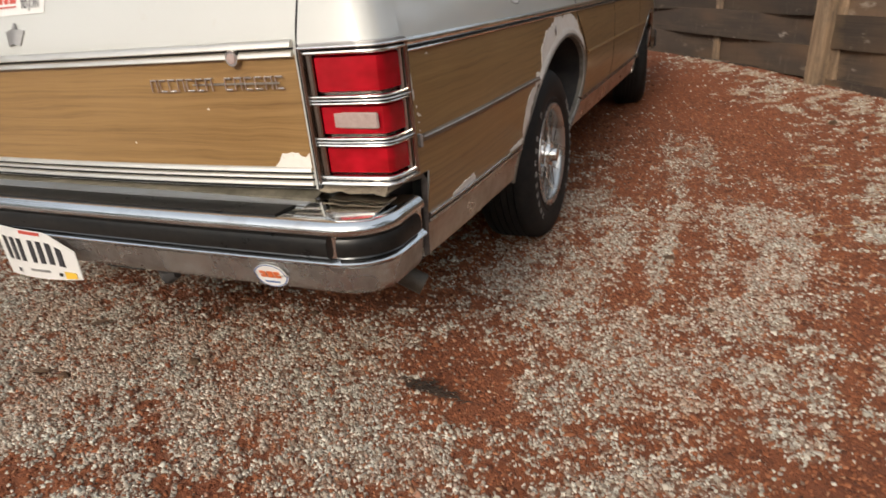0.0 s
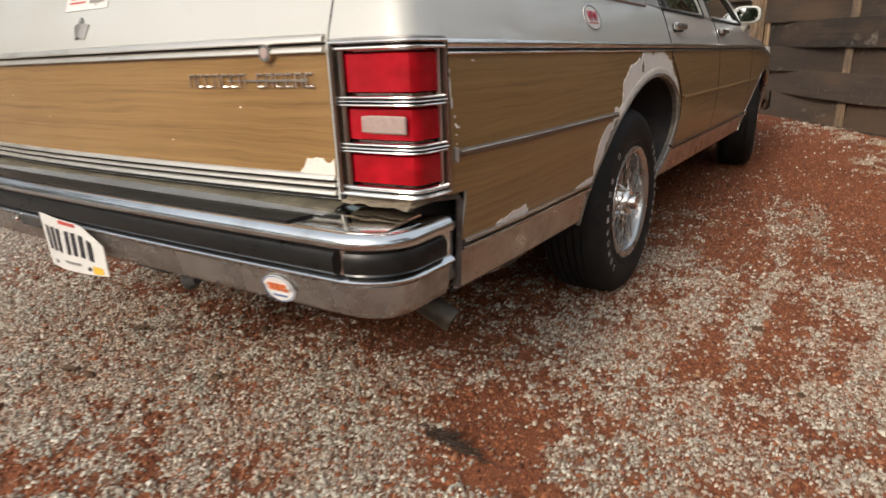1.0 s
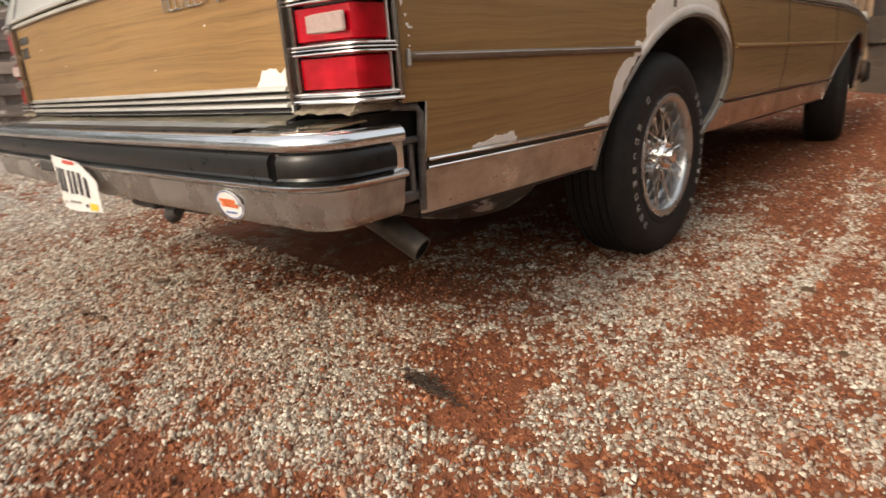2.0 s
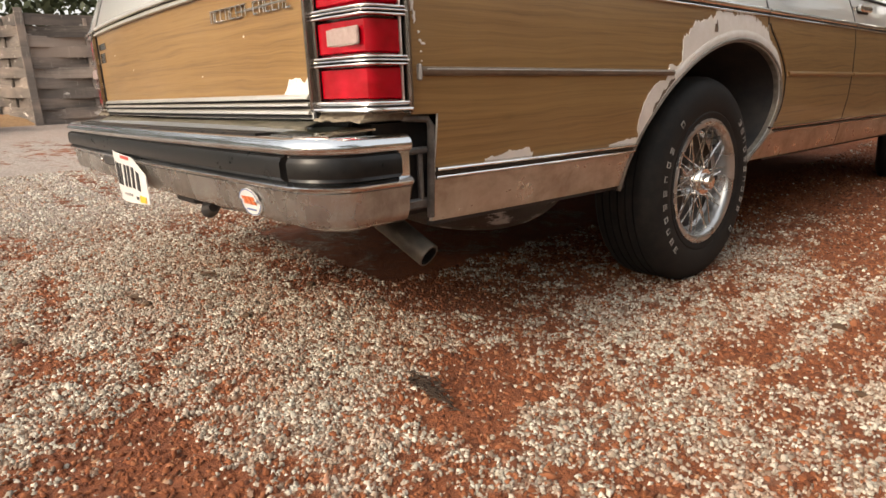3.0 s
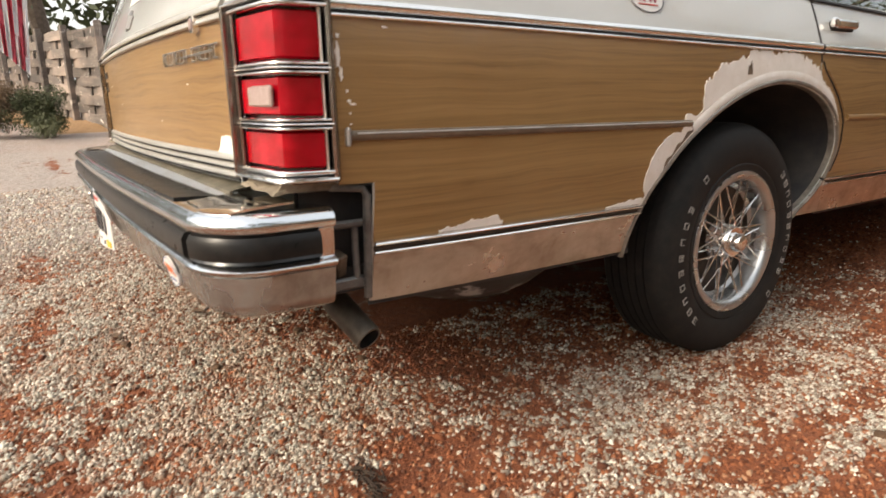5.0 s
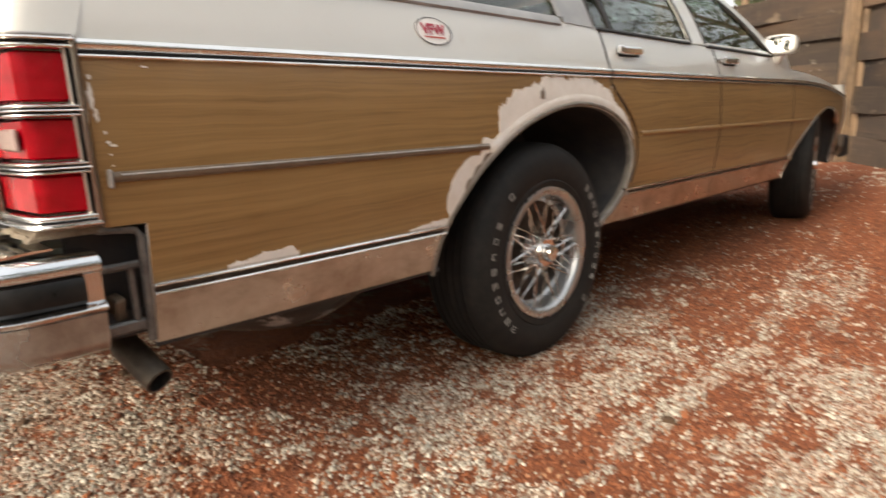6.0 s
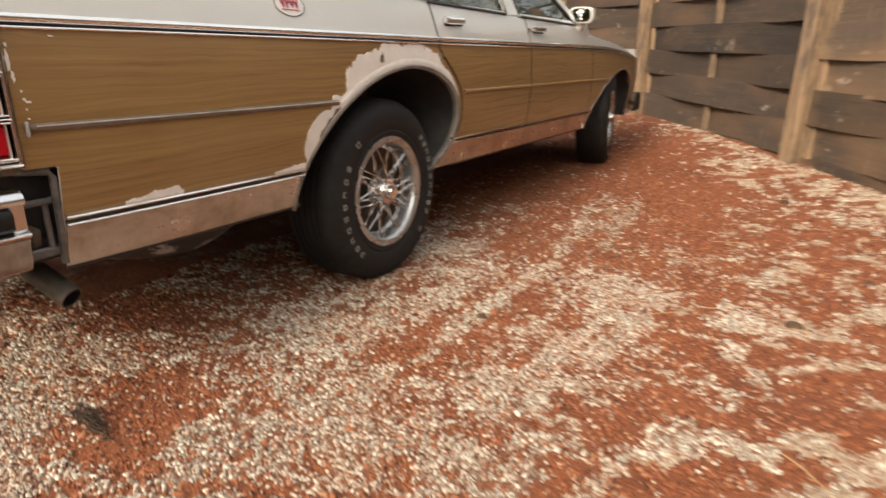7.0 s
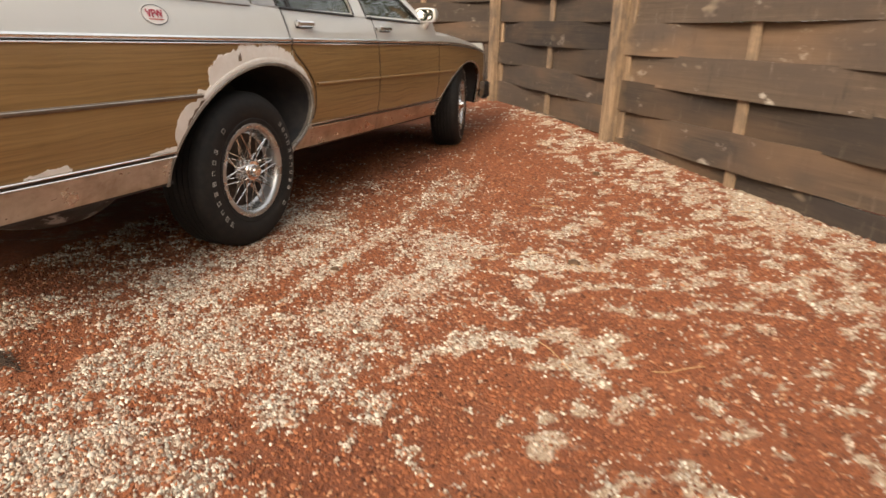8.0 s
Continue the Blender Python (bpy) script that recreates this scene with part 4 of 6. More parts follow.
for y, z, r, tall in ((-1.275, 0.838, 0.0042, 5.5), (-1.271, 0.806, 0.003, 4.0), (-1.262, 0.778, 0.002, 1.5), (-1.259, 0.762, 0.003, 1.0), (-1.253, 0.757, 0.005, 0.6), (-1.258, 0.742, 0.002, 1.0), (-1.185, 0.884, 0.005, 0.4), (-1.272, 0.866, 0.003, 1.6), (-1.258, 0.724, 0.002, 0.8)):
    s = Shape()
    ring = []
    for k in range(15):
        a = 2 * math.pi * k / 15
        q = r * srng.uniform(0.5, 1.15)
        ring.append((y + q * math.cos(a) * 1.2, z + q * math.sin(a) * tall))
    s.grid([[side_point(a, b, 0.0036) for a, b in ring], [side_point(a, b, 0.0016) for a, b in ring]], closed=True)
    s.f.append(tuple(range(15)))
    part("chip", s, BARE, car)
edge_line = [(0.335, 0.875), (0.352, 0.846), (0.40, 0.81), (0.445, 0.77), (0.478, 0.73), (0.502, 0.69), (0.512, 0.63), (0.508, 0.575), (0.49, 0.53)]
both("door_edge_gap", Shape().tube([side_point(y, z, 0.0015) for y, z in edge_line], 0.0032, 8), GAP, CAR2)
both("panel_crease", Shape().tube([side_point(y + 0.009, z + 0.004, 0.001) for y, z in edge_line[1:6]] + [side_point(0.54, 0.706, 0.002)], 0.005, 8), VENEER, CAR2)
# dark scab inside the bare patch
part("rust_spot", chip(-0.082, -0.062, 0.828, 0.034, 4, 0.005), RUST, car, "brown scab on the bare patch")

# ---- upper body ----
ROOF_Z, ROOF_X = 1.40, 0.72


def house(y, z, out=0.0):
    """A point of the leaning window side, from the belt to the roof."""
    k = (z - 1.06) / (ROOF_Z - 1.06)
    return low((1 - k) * side_x(min(y, 2.3), 1.06) + k * ROOF_X + 0.02 * math.sin(math.pi * k) + out, y, z)


def house_sheet(corners, out, thick=0.004, n=6):
    """A four-sided piece of the window side: corners (y, z) from the lower rear, round by the front."""
    (a, b), (c, d), (e, f), (g, h) = corners
    rows = []
    for i in range(n + 1):
        u = i / n
        rows.append([house((a + (c - a) * u) * (1 - v) + (g + (e - g) * u) * v, (b + (d - b) * u) * (1 - v) + (h + (f - h) * u) * v, out) for v in [k / n for k in range(n + 1)]])
    return Shape().slab(rows, (-thick, 0, 0))


WINDOWS = [("quarter_window", [(-0.98, 1.088), (0.10, 1.079), (0.10, 1.365), (-0.80, 1.365)]), ("rear_door_window", [(0.31, 1.064), (1.03, 1.056), (1.03, 1.365), (0.31, 1.365)]),
           ("front_door_window", [(1.19, 1.054), (2.0, 1.048), (1.52, 1.365), (1.19, 1.365)])]
for name, q in WINDOWS:
    panes = both(name, house_sheet(q, -0.006, 0.004), GLASS, CAR2, "tinted side window glass")
    loop = [q[0], q[1], q[2], q[3]]
    mat = GREYTRIM if name == "quarter_window" else GAP
    wide = 0.03 if name == "quarter_window" else 0.012
    f = Shape()
    for i in range(4):
        a, b = Vector(loop[i]), Vector(loop[(i + 1) % 4])
        d = (b - a).normalized()
        o = Vector((d.y, -d.x)) * wide
        rows = []
        for k in range(9):
            p = a + (b - a) * k / 8
            rows.append([house(p.x, p.y, 0.002), house(p.x + o.x * 0.3, p.y + o.y * 0.3, 0.008), house(p.x + o.x * 0.8, p.y + o.y * 0.8, 0.008), house(p.x + o.x, p.y + o.y, 0.0)])
        f.grid(rows)
    both("window_frame", f, mat, panes, "bright metal window frame" if name == "quarter_window" else "black rubber window seal")
both("window_divider", house_sheet([(0.40, 1.06), (0.425, 1.06), (0.425, 1.365), (0.40, 1.365)], 0.001, 0.012), GAP, CAR2)
both("rear_pillar", house_sheet([(-1.33, 1.062), (-1.0, 1.062), (-0.82, 1.40), (-1.10, 1.40)], 0.002, 0.02), PAINT, CAR2, "cream rear roof pillar")
both("middle_pillar", house_sheet([(0.125, 1.062), (0.295, 1.058), (0.295, 1.40), (0.125, 1.40)], 0.003, 0.02), GREYTRIM, CAR2, "brushed grey pillar trim")
both("door_pillar", house_sheet([(1.045, 1.050), (1.175, 1.050), (1.175, 1.40), (1.045, 1.40)], 0.003, 0.02), PAINT, CAR2, "cream door pillar")
both("front_pillar", house_sheet([(2.02, 1.045), (2.13, 1.045), (1.60, 1.40), (1.53, 1.37)], 0.004, 0.02), PAINT, CAR2, "cream windscreen pillar")
rows = []
for i in range(13):
    y = -1.15 + 2.75 * i / 12
    rows.append([low(ROOF_X * 1.03 * math.cos(a), y, 1.375 + 0.075 * math.sin(a) ** 0.7 - 0.03 * ((y - 0.3) / 1.5) ** 2) for a in [math.pi * k / 16 for k in range(17)]])
part("roof", Shape().slab(rows, (0, 0, -0.006)), PAINT, car, "cream roof")
rows = [[low(x * (0.93 - 0.22 * v), 2.2 - 0.62 * v - 0.06 * x * x, 1.04 + 0.36 * v) for x in [k / 6 - 1 for k in range(13)]] for v in [j / 6 for j in range(7)]]
part("windscreen", Shape().slab(rows, (0, -0.004, 0)), GLASS, car, "windscreen glass")
rows = []
for i in range(15):
    y = 2.2 + 1.42 * i / 14
    edge_x, edge_z = side_x(y, 0.93), 0.93 - 0.0
    crown = 1.045 - HOOD_DROP(y) * 1.02
    rows.append([low(edge_x * math.cos(a), y, 0.93 - droop(y, 0.93) + (max(crown, 0.90 - droop(y, 0.93) + 0.05) - 0.93 + droop(y, 0.93)) * math.sin(a) ** 0.55) for a in [math.pi * k / 20 for k in range(21)]])
part("hood", Shape().slab(rows, (0, 0, -0.006)), PAINT, car, "cream hood and fender tops")
nose = Shape()
rows = []
for z, dy in ((0.42, -0.04), (0.55, 0.03), (0.70, 0.05), (0.84, 0.02), (0.92, -0.02)):
    rows.append([low(x * side_x(3.6, min(z, 0.9)), 3.60 + dy + 0.05 * (1 - x * x), z) for x in [k / 8 - 1 for k in range(17)]])
nose.slab(rows, (0, -0.03, 0))
part("grille_panel", nose, DULL, car, "bright grille panel")

FBUMP = [((x * 0.96, 3.70 + 0.08 * (1 - x * x) - (0.16 if abs(x) > 0.999 else 0), 0.0), (x * 0.4, 1.0, 0)) for x in [k / 12 - 1 for k in range(25)]]
path = [(low(p[0], p[1], 0.52), Vector(o).normalized()) for p, o in FBUMP]
part("front_bumper", Shape().sweep(path, [(-0.05, 0.06), (0.0, 0.06), (0.02, 0.045), (0.02, 0.0), (0.01, -0.06), (-0.03, -0.09), (-0.05, -0.09)]), CHROME, car, "chrome front bumper")
both("bumper_cap", Shape().box(low(0.935, 3.69, 0.49), (0.05, 0.15, 0.15), bevel=0.015), GAP, CAR2)

# mirrors, handles
for sign in (1, -1):
    m = Shape()
    rows = []
    for k, (dy, r) in enumerate(((-0.045, 0.80), (-0.04, 0.97), (0.0, 1.0), (0.05, 0.85), (0.085, 0.5), (0.095, 0.12))):
        rows.append([low(sign * (0.978 + 0.080 * r * math.copysign(abs(math.cos(a)) ** 0.6, math.cos(a))), 2.07 + dy, 1.098 + 0.05 * r * math.copysign(abs(math.sin(a)) ** 0.6, math.sin(a))) for a in [2 * math.pi * j / 24 for j in range(24)]])
    m.grid(rows, closed=True)
    m.f.append(tuple(range(len(m.v) - 24, len(m.v))))
    shell = part("door_mirror", m, PAINT, car, "cream door mirror")
    rows = []
    for q in (1.0, 0.5, 0.0):
        row = []
        for j in range(24):
            ca, sa = math.cos(2 * math.pi * j / 24), math.sin(2 * math.pi * j / 24)
            dx, dz = 0.066 * q * math.copysign(abs(ca) ** 0.6, ca), 0.041 * q * math.copysign(abs(sa) ** 0.6, sa)
            row.append(low(sign * (0.978 + dx), 2.044 + 0.20 * dx + 0.07 * dz, 1.098 + dz))
        rows.append(row)
    g = Shape().grid(rows, closed=True)
    part("mirror_glass", g, material("mirror", (0.85, 0.87, 0.88), 0.02, 1.0), shell)
    rim = Shape().grid([[low(sign * (0.978 + 0.080 * q * math.copysign(abs(math.cos(a)) ** 0.6, math.cos(a))), y, 1.098 + 0.05 * q * math.copysign(abs(math.sin(a)) ** 0.6, math.sin(a))) for a in [2 * math.pi * j / 24 for j in range(24)]] for q, y in ((0.80, 2.024), (0.78, 2.03), (0.77, 2.034))], closed=True)
    part("mirror_rim", rim, GAP, shell)
    part("mirror_stalk", Shape().tube([low(sign * 0.945, 2.08, 1.02), low(sign * 0.965, 2.07, 1.045), low(sign * 0.985, 2.07, 1.06)], [0.03, 0.024, 0.022], 10), PAINT, shell)
    for y, name in ((0.478, "rear"), (1.385, "front")):
        x = side_x(y, 0.985)
        h = Shape().box(low(sign * (x + 0.018), y, 0.990), (0.016, 0.135, 0.026), bevel=0.006)
        grip = part("door_handle", h, CHROME, car, "chrome door handle")
        part("button", Shape().box(low(sign * (x + 0.016), y - 0.075, 0.992), (0.022, 0.02, 0.028), bevel=0.006), CHROME, grip)
        part("recess", Shape().box(low(sign * (x + 0.003), y, 0.986), (0.01, 0.15, 0.034), bevel=0.004), GAP, grip)
        if name == "front":
            part("key_lock", Shape().lathe([(-0.004, 0.011), (0.006, 0.011), (0.007, 0.008), (0.007, 0.001)], low(sign * x, y - 0.115, 0.985), 14), CHROME, grip)


# ---- the car: rear ----
def gate_y(x, z):
    """The tailgate's face, a little bowed, leaning forward above the trim."""
    return -1.418 + 0.03 * (x / 0.78) ** 2 + 0.32 * max(0.0, z - 0.93) + 0.35 * max(0.0, z - 0.93) ** 2


def gate_point(x, z, out=0.0):
    return low(x, gate_y(x, z) - out, z)


def gate_sheet(x0, x1, z0, z1, out=0.0, n=24, m=10, thick=0.004):
    return Shape().slab([[gate_point(x0 + (x1 - x0) * i / n, z0 + (z1 - z0) * j / m, out) for j in range(m + 1)] for i in range(n + 1)], (0, thick, 0))


def sky_tilted(h, proud):
    """Trim profile whose face is tilted up to reflect the sky and look bright."""
    return [(-0.001, -h / 2), (proud * 0.9, -h / 2), (proud, -h * 0.36), (proud * 0.86, -h * 0.1), (proud * 0.6, h * 0.2), (proud * 0.25, h * 0.42), (-0.001, h / 2)]


def gate_strip(x0, x1, z, h, proud, n=24):
    path = [(gate_point(x0 + (x1 - x0) * k / n, z), (0, -1, 0)) for k in range(n + 1)]
    return Shape().sweep(path, sky_tilted(h, proud))


GATE = 0.785
gate = part("tailgate", gate_sheet(-GATE, GATE, 0.615, 1.15, 0, 24, 16), PAINT, car, "cream tailgate with woodgrain film")
part("woodgrain_panel", gate_sheet(-GATE + 0.004, GATE - 0.004, 0.660, 0.909, 0.0015), VENEER, gate, "printed woodgrain film")
for z, h, d, mat in ((0.9330, 0.016, 0.012, TRIM), (0.9232, 0.004, 0.003, GAP), (0.9138, 0.015, 0.012, TRIM), (0.6620, 0.012, 0.010, TRIM), (0.6535, 0.005, 0.003, GAP), (0.6465, 0.009, 0.009, TRIM), (0.6390, 0.006, 0.003, GAP), (0.6305, 0.011, 0.010, TRIM), (0.6210, 0.008, 0.003, GAP)):
    part("trim_strip", gate_strip(-GATE + 0.006, GATE - 0.006, z, h, d), mat, gate)
part("rear_window", gate_sheet(-0.68, 0.68, 1.16, 1.36, -0.01, 20, 6), GLASS, gate, "rear window glass")
part("window_seal", gate_strip(-0.74, 0.74, 1.155, 0.02, 0.008), GAP, gate)
for sx in (-1, 1):
    part("window_post", gate_sheet(sx * 0.69, sx * 0.79, 1.15, 1.37, 0.0, 3, 6, 0.02), PAINT, gate)
part("tailgate_header", gate_sheet(-0.79, 0.79, 1.355, 1.40, 0.0, 12, 2, 0.03), PAINT, gate)
lock = part("lock", Shape().tube([gate_point(0.632, 0.909, -0.002), gate_point(0.632, 0.909, 0.014)], 0.0165, 20), CHROME, gate, "round chrome key lock")
part("lock_face", Shape().tube([gate_point(0.632, 0.909, 0.013), gate_point(0.632, 0.909, 0.016)], 0.011, 16), REVERSE, lock)
handle = part("gate_handle", Shape().box(gate_point(0.60, 1.082, 0.014), (0.20, 0.026, 0.032), bevel=0.008), GREYTRIM, gate, "chrome tailgate latch handle")
part("latch", Shape().box(gate_point(0.665, 1.066, 0.012), (0.07, 0.022, 0.022), bevel=0.006), CHROME, handle)
part("key_plate", Shape().box(gate_point(0.06, 1.10, 0.008), (0.13, 0.012, 0.028), bevel=0.006), GAP, gate)


badge = part("badge", Shape().box(gate_point(0.558, 0.855, 0.003), (0.37, 0.003, 0.004)), DULL, gate, "chrome nameplate of plain square shapes")
for k in range(14):
    if k == 7:
        continue
    x, w, h = 0.379 + 0.0265 * (k + 0.5), 0.0205, 0.029
    strokes = [(0, h / 2 - 0.002, w, 0.004), (-w / 2 + 0.002, 0, 0.004, h)]
    strokes += [(0, -h / 2 + 0.002, w, 0.004)] if k % 3 else [(w / 2 - 0.002, 0, 0.004, h)]
    sq = Shape()
    for dx, dz, sx, sz in strokes:
        sq.box(gate_point(x + dx, 0.855 + dz, 0.004), (sx, 0.008, sz), bevel=0.001)
    part("nameplate_shape", sq, CHROME, badge)
crest = Shape()
rows = []
for z, w in ((0.0, 0.022), (0.02, 0.030), (0.034, 0.036), (0.036, 0.036)):
    rows.append([gate_point(-0.068 + x * w, 0.968 + z - 0.006 * abs(x), 0.009 - 0.006 * abs(x)) for x in (-1, -0.5, 0, 0.5, 1)])
crest.slab(rows, (0, 0.004, 0))
emblem = part("emblem", crest, GREYTRIM, gate, "small grey crest emblem")
part("emblem_tip", Shape().tube([gate_point(-0.068, 1.001, 0.004), gate_point(-0.068, 1.017, 0.004)], [0.008, 0.003], 8), GREYTRIM, emblem)
sticker = part("sticker", gate_sheet(-0.165, 0.042, 1.036, 1.122, 0.002, 8, 4, 0.001), WHITE, gate, "white recruiting sticker with red and grey print")
for x, z, w, h, mat in ((-0.132, 1.076, 0.020, 0.024, REDINK), (-0.106, 1.076, 0.016, 0.024, REDINK), (-0.079, 1.076, 0.024, 0.024, REDINK), (-0.106, 1.056, 0.08, 0.004, REDINK), (-0.005, 1.097, 0.078, 0.016, GREYTRIM)):
    part("print_bar", gate_sheet(x - w / 2, x + w / 2, z - h / 2, z + h / 2, 0.0035, 2, 2, 0.001), mat, sticker)
for word, x, mat in (("TO", -0.045, INK), ("JOIN", -0.013, GREYTRIM)):
    cu = bpy.data.curves.new("print", "FONT")
    cu.body, cu.size, cu.extrude = word, 0.030, 0.0006
    tmp = bpy.data.objects.new("print", cu)
    me = bpy.data.meshes.new_from_object(tmp)
    bpy.data.objects.remove(tmp)
    me.materials.clear()
    me.materials.append(mat)
    ob = new("printed_word", me)
    p = gate_point(x, 1.050, 0.0045)
    ob.matrix_world = pose(*p, 90 - 18, 0, 0) @ Matrix.Diagonal((0.62, 1.0, 1.0, 1.0))
    ob.parent = sticker
# small badge at the tailgate's other end
for z, x1, h in ((0.862, -0.645, 0.011), (0.822, -0.675, 0.017)):
    part("letter_bar", gate_sheet(-0.758, x1, z - h, z + h, 0.004, 4, 2, 0.003), DARKMETAL, gate, "small dark metal badge")
# peeled corner of the film
rows = []
for k in range(17):
    u = k / 16
    h = max(0.002, 0.030 * min(1, u * 4) + ragged(u, 21, 0.03))
    rows.append([gate_point(0.685 + 0.094 * u, 0.6665, 0.0035), gate_point(0.685 + 0.094 * u, 0.6665 + h * 0.6, 0.0035), gate_point(0.685 + 0.094 * u, 0.6665 + h, 0.0035)])
part("bare_patch", Shape().slab(rows, (0, 0.002, 0)), BARE, gate, "bare corner where the woodgrain film has peeled off")
for x, z, r in ((0.53, 0.80, 0.0024), (0.28, 0.72, 0.0018), (-0.3, 0.76, 0.0018), (-0.52, 0.82, 0.0022)):
    part("chip", Shape().tube([gate_point(x, z, 0.001), gate_point(x, z, 0.003)], r, 6), BARE, gate)

# corner posts beside the tailgate
CORNER_PLAN = [(0.793, 0.0), (0.86, 0.003), (0.92, 0.009), (0.952, 0.017), (0.966, 0.028), (0.972, 0.045), (0.974, 0.075), (0.976, 0.105)]
for sign in (1, -1):
    rows = []
    for k in range(13):
        z = 0.93 + 0.46 * k / 12
        lean = 0.32 * (z - 0.93) + 0.35 * (z - 0.93) ** 2
        inx = (side_x(-1.28, min(z, 1.06)) - side_x(-1.28, 0.93)) if z < 1.06 else side_x(-1.28, 1.06) - side_x(-1.28, 0.93) - (z - 1.06) * 0.62
        rows.append([low(sign * (0.793 + (x - 0.793) * (0.183 + inx) / 0.183), -1.391 + dy + lean, z) for x, dy in CORNER_PLAN])
    part("corner_post", Shape().slab(rows, (0, 0.01, 0)), PAINT, car, "cream rear corner of the body")
    part("body_seam", Shape().slab([[low(sign * x, gate_y(0.785, z) - 0.001, z) for x in (0.7855, 0.7955)] for z in [0.61 + 0.06 * k for k in range(13)]], (0, 0.012, 0)), GAP, car)

# tail lamps
LAMP_PLAN = [(0.798, -1.391), (0.86, -1.389), (0.92, -1.383), (0.966, -1.377), (0.976, -1.368), (0.981, -1.352), (0.984, -1.325), (0.986, -1.288)]
LAMP_OUT = [(0, -1), (0, -1), (0, -1), (0.25, -0.97), (0.85, -0.5), (0.99, -0.1), (1, -0.05), (1, 0)]


def lamp_path(z, a=0, b=8, inset=0.0):
    out = []
    for (x, y), (ox, oy) in list(zip(LAMP_PLAN, LAMP_OUT))[a:b]:
        out.append((low(x - ox * inset, y - oy * inset, z), (ox, oy, 0)))
    return out


def lamp_bar(z, h, proud, inset=0.0):
    return Shape().sweep(lamp_path(z, 0, 8, inset), [(-0.012, -h / 2)] + half_round(h, proud)[1:-1] + [(-0.012, h / 2)])


lamps = []
for sign in (1, -1):
    lamp = thing("tail_lamp", "", "")
    lamp.parent = car
    tagged(lamp, "tail lamp of three red lenses in chrome bezels")

    def lamp_part(name, shape, mat, label=""):
        return part(name, shape if sign > 0 else shape.mirrored(), mat, lamp, label)

    back = [[p for p, _ in lamp_path(z, 0, 8, 0.016)] for z in (0.625, 0.93)]
    lamp_part("housing", Shape().slab(back, (0, 0.006, 0)), DARKMETAL, "grey metal lamp housing")
    for z, h, d in ((0.922, 0.008, 0.012), (0.911, 0.009, 0.008), (0.8215, 0.006, 0.006), (0.8145, 0.005, 0.009), (0.8075, 0.006, 0.006), (0.7325, 0.006, 0.006), (0.7255, 0.005, 0.009), (0.7185, 0.006, 0.006), (0.646, 0.009, 0.007), (0.634, 0.010, 0.011)):
        lamp_part("bezel_bar", lamp_bar(z, h, d), CHROME)
    for z in (0.916, 0.818, 0.811, 0.729, 0.722, 0.640):
        lamp_part("bezel_groove", lamp_bar(z, 0.004, 0.002), GAP)
    lamp_part("bezel_side", Shape().box(low(0.8035, -1.394, 0.778), (0.008, 0.022, 0.290), bevel=0.003), DARKMETAL)
    lamp_part("bezel_side", Shape().box(low(0.816, -1.390, 0.778), (0.016, 0.008, 0.280), bevel=0.003), DARKMETAL)
    lamp_part("bezel_side", Shape().box(low(0.985, -1.288, 0.778), (0.020, 0.012, 0.300), bevel=0.004), DARKMETAL)
    lamp_part("bezel_side", Shape().box(low(0.980, -1.300, 0.778), (0.010, 0.005, 0.280), bevel=0.003), DULL)
    for z0, z1 in ((0.828, 0.905), (0.7385, 0.803), (0.6525, 0.7145)):
        pts = lamp_path(0, 0, 8, 0.006)
        pts[0] = (Vector(pts[0][0]) + Vector((0.027, 0, 0)), pts[0][1])
        pts[-1] = (Vector(pts[-1][0]) + Vector((0, -0.018, 0)), pts[-1][1])
        rows = []
        for z, q in ((z0, 0.008), (z0 + 0.004, 0.0), (z1 - 0.004, 0.0), (z1, 0.008)):
            rows.append([Vector(p) - Vector(o) * q + Vector((0, 0, z)) for p, o in pts])
        lens = lamp_part("lens", Shape().slab(rows, (0, 0.004, 0)), LENS, "ribbed red lens")
        if z0 == 0.7385:
            s = Shape().box(low(0.905, -1.3805, (z0 + z1) / 2), (0.108, 0.008, 0.034), bevel=0.003)
            part("reversing_lens", s if sign > 0 else s.mirrored(), REVERSE, lens, "pale clear reversing lens")
    lamp_part("top_shadow_cap", lamp_bar(0.9275, 0.007, 0.004), GREYTRIM)


# ---- rear bumper ----
def bumper_plan(n=14):
    """(x, y, out) along the bumper from the right end round to the left one."""
    pts = [((0.992, -1.305 - 0.11 * k / 4), (1.0, 0.0)) for k in range(5)]
    for k in range(1, 10):
        a = math.pi / 2 * k / 9
        pts.append(((0.882 + 0.11 * math.cos(a), -1.415 - 0.095 * math.sin(a)), (math.cos(a), -math.sin(a))))
    for k in range(1, n):
        x = 0.882 - 1.764 * k / n
        pts.append(((x, -1.510 - 0.016 * (1 - (x / 0.882) ** 2)), (0.06 * x, -1.0)))
    right = [((x, y), (ox, oy)) for (x, y), (ox, oy) in pts]
    left = [((-x, y), (-ox, oy)) for (x, y), (ox, oy) in reversed(right[:14])]
    return right + left


def bumper_path(a, b, z=0.0, push=0.0):
    plan = bumper_plan()
    return [(low(x, y, z), Vector((ox, oy, 0)).normalized() * (1 + push)) for (x, y), (ox, oy) in plan[a : b if b else len(plan)]]


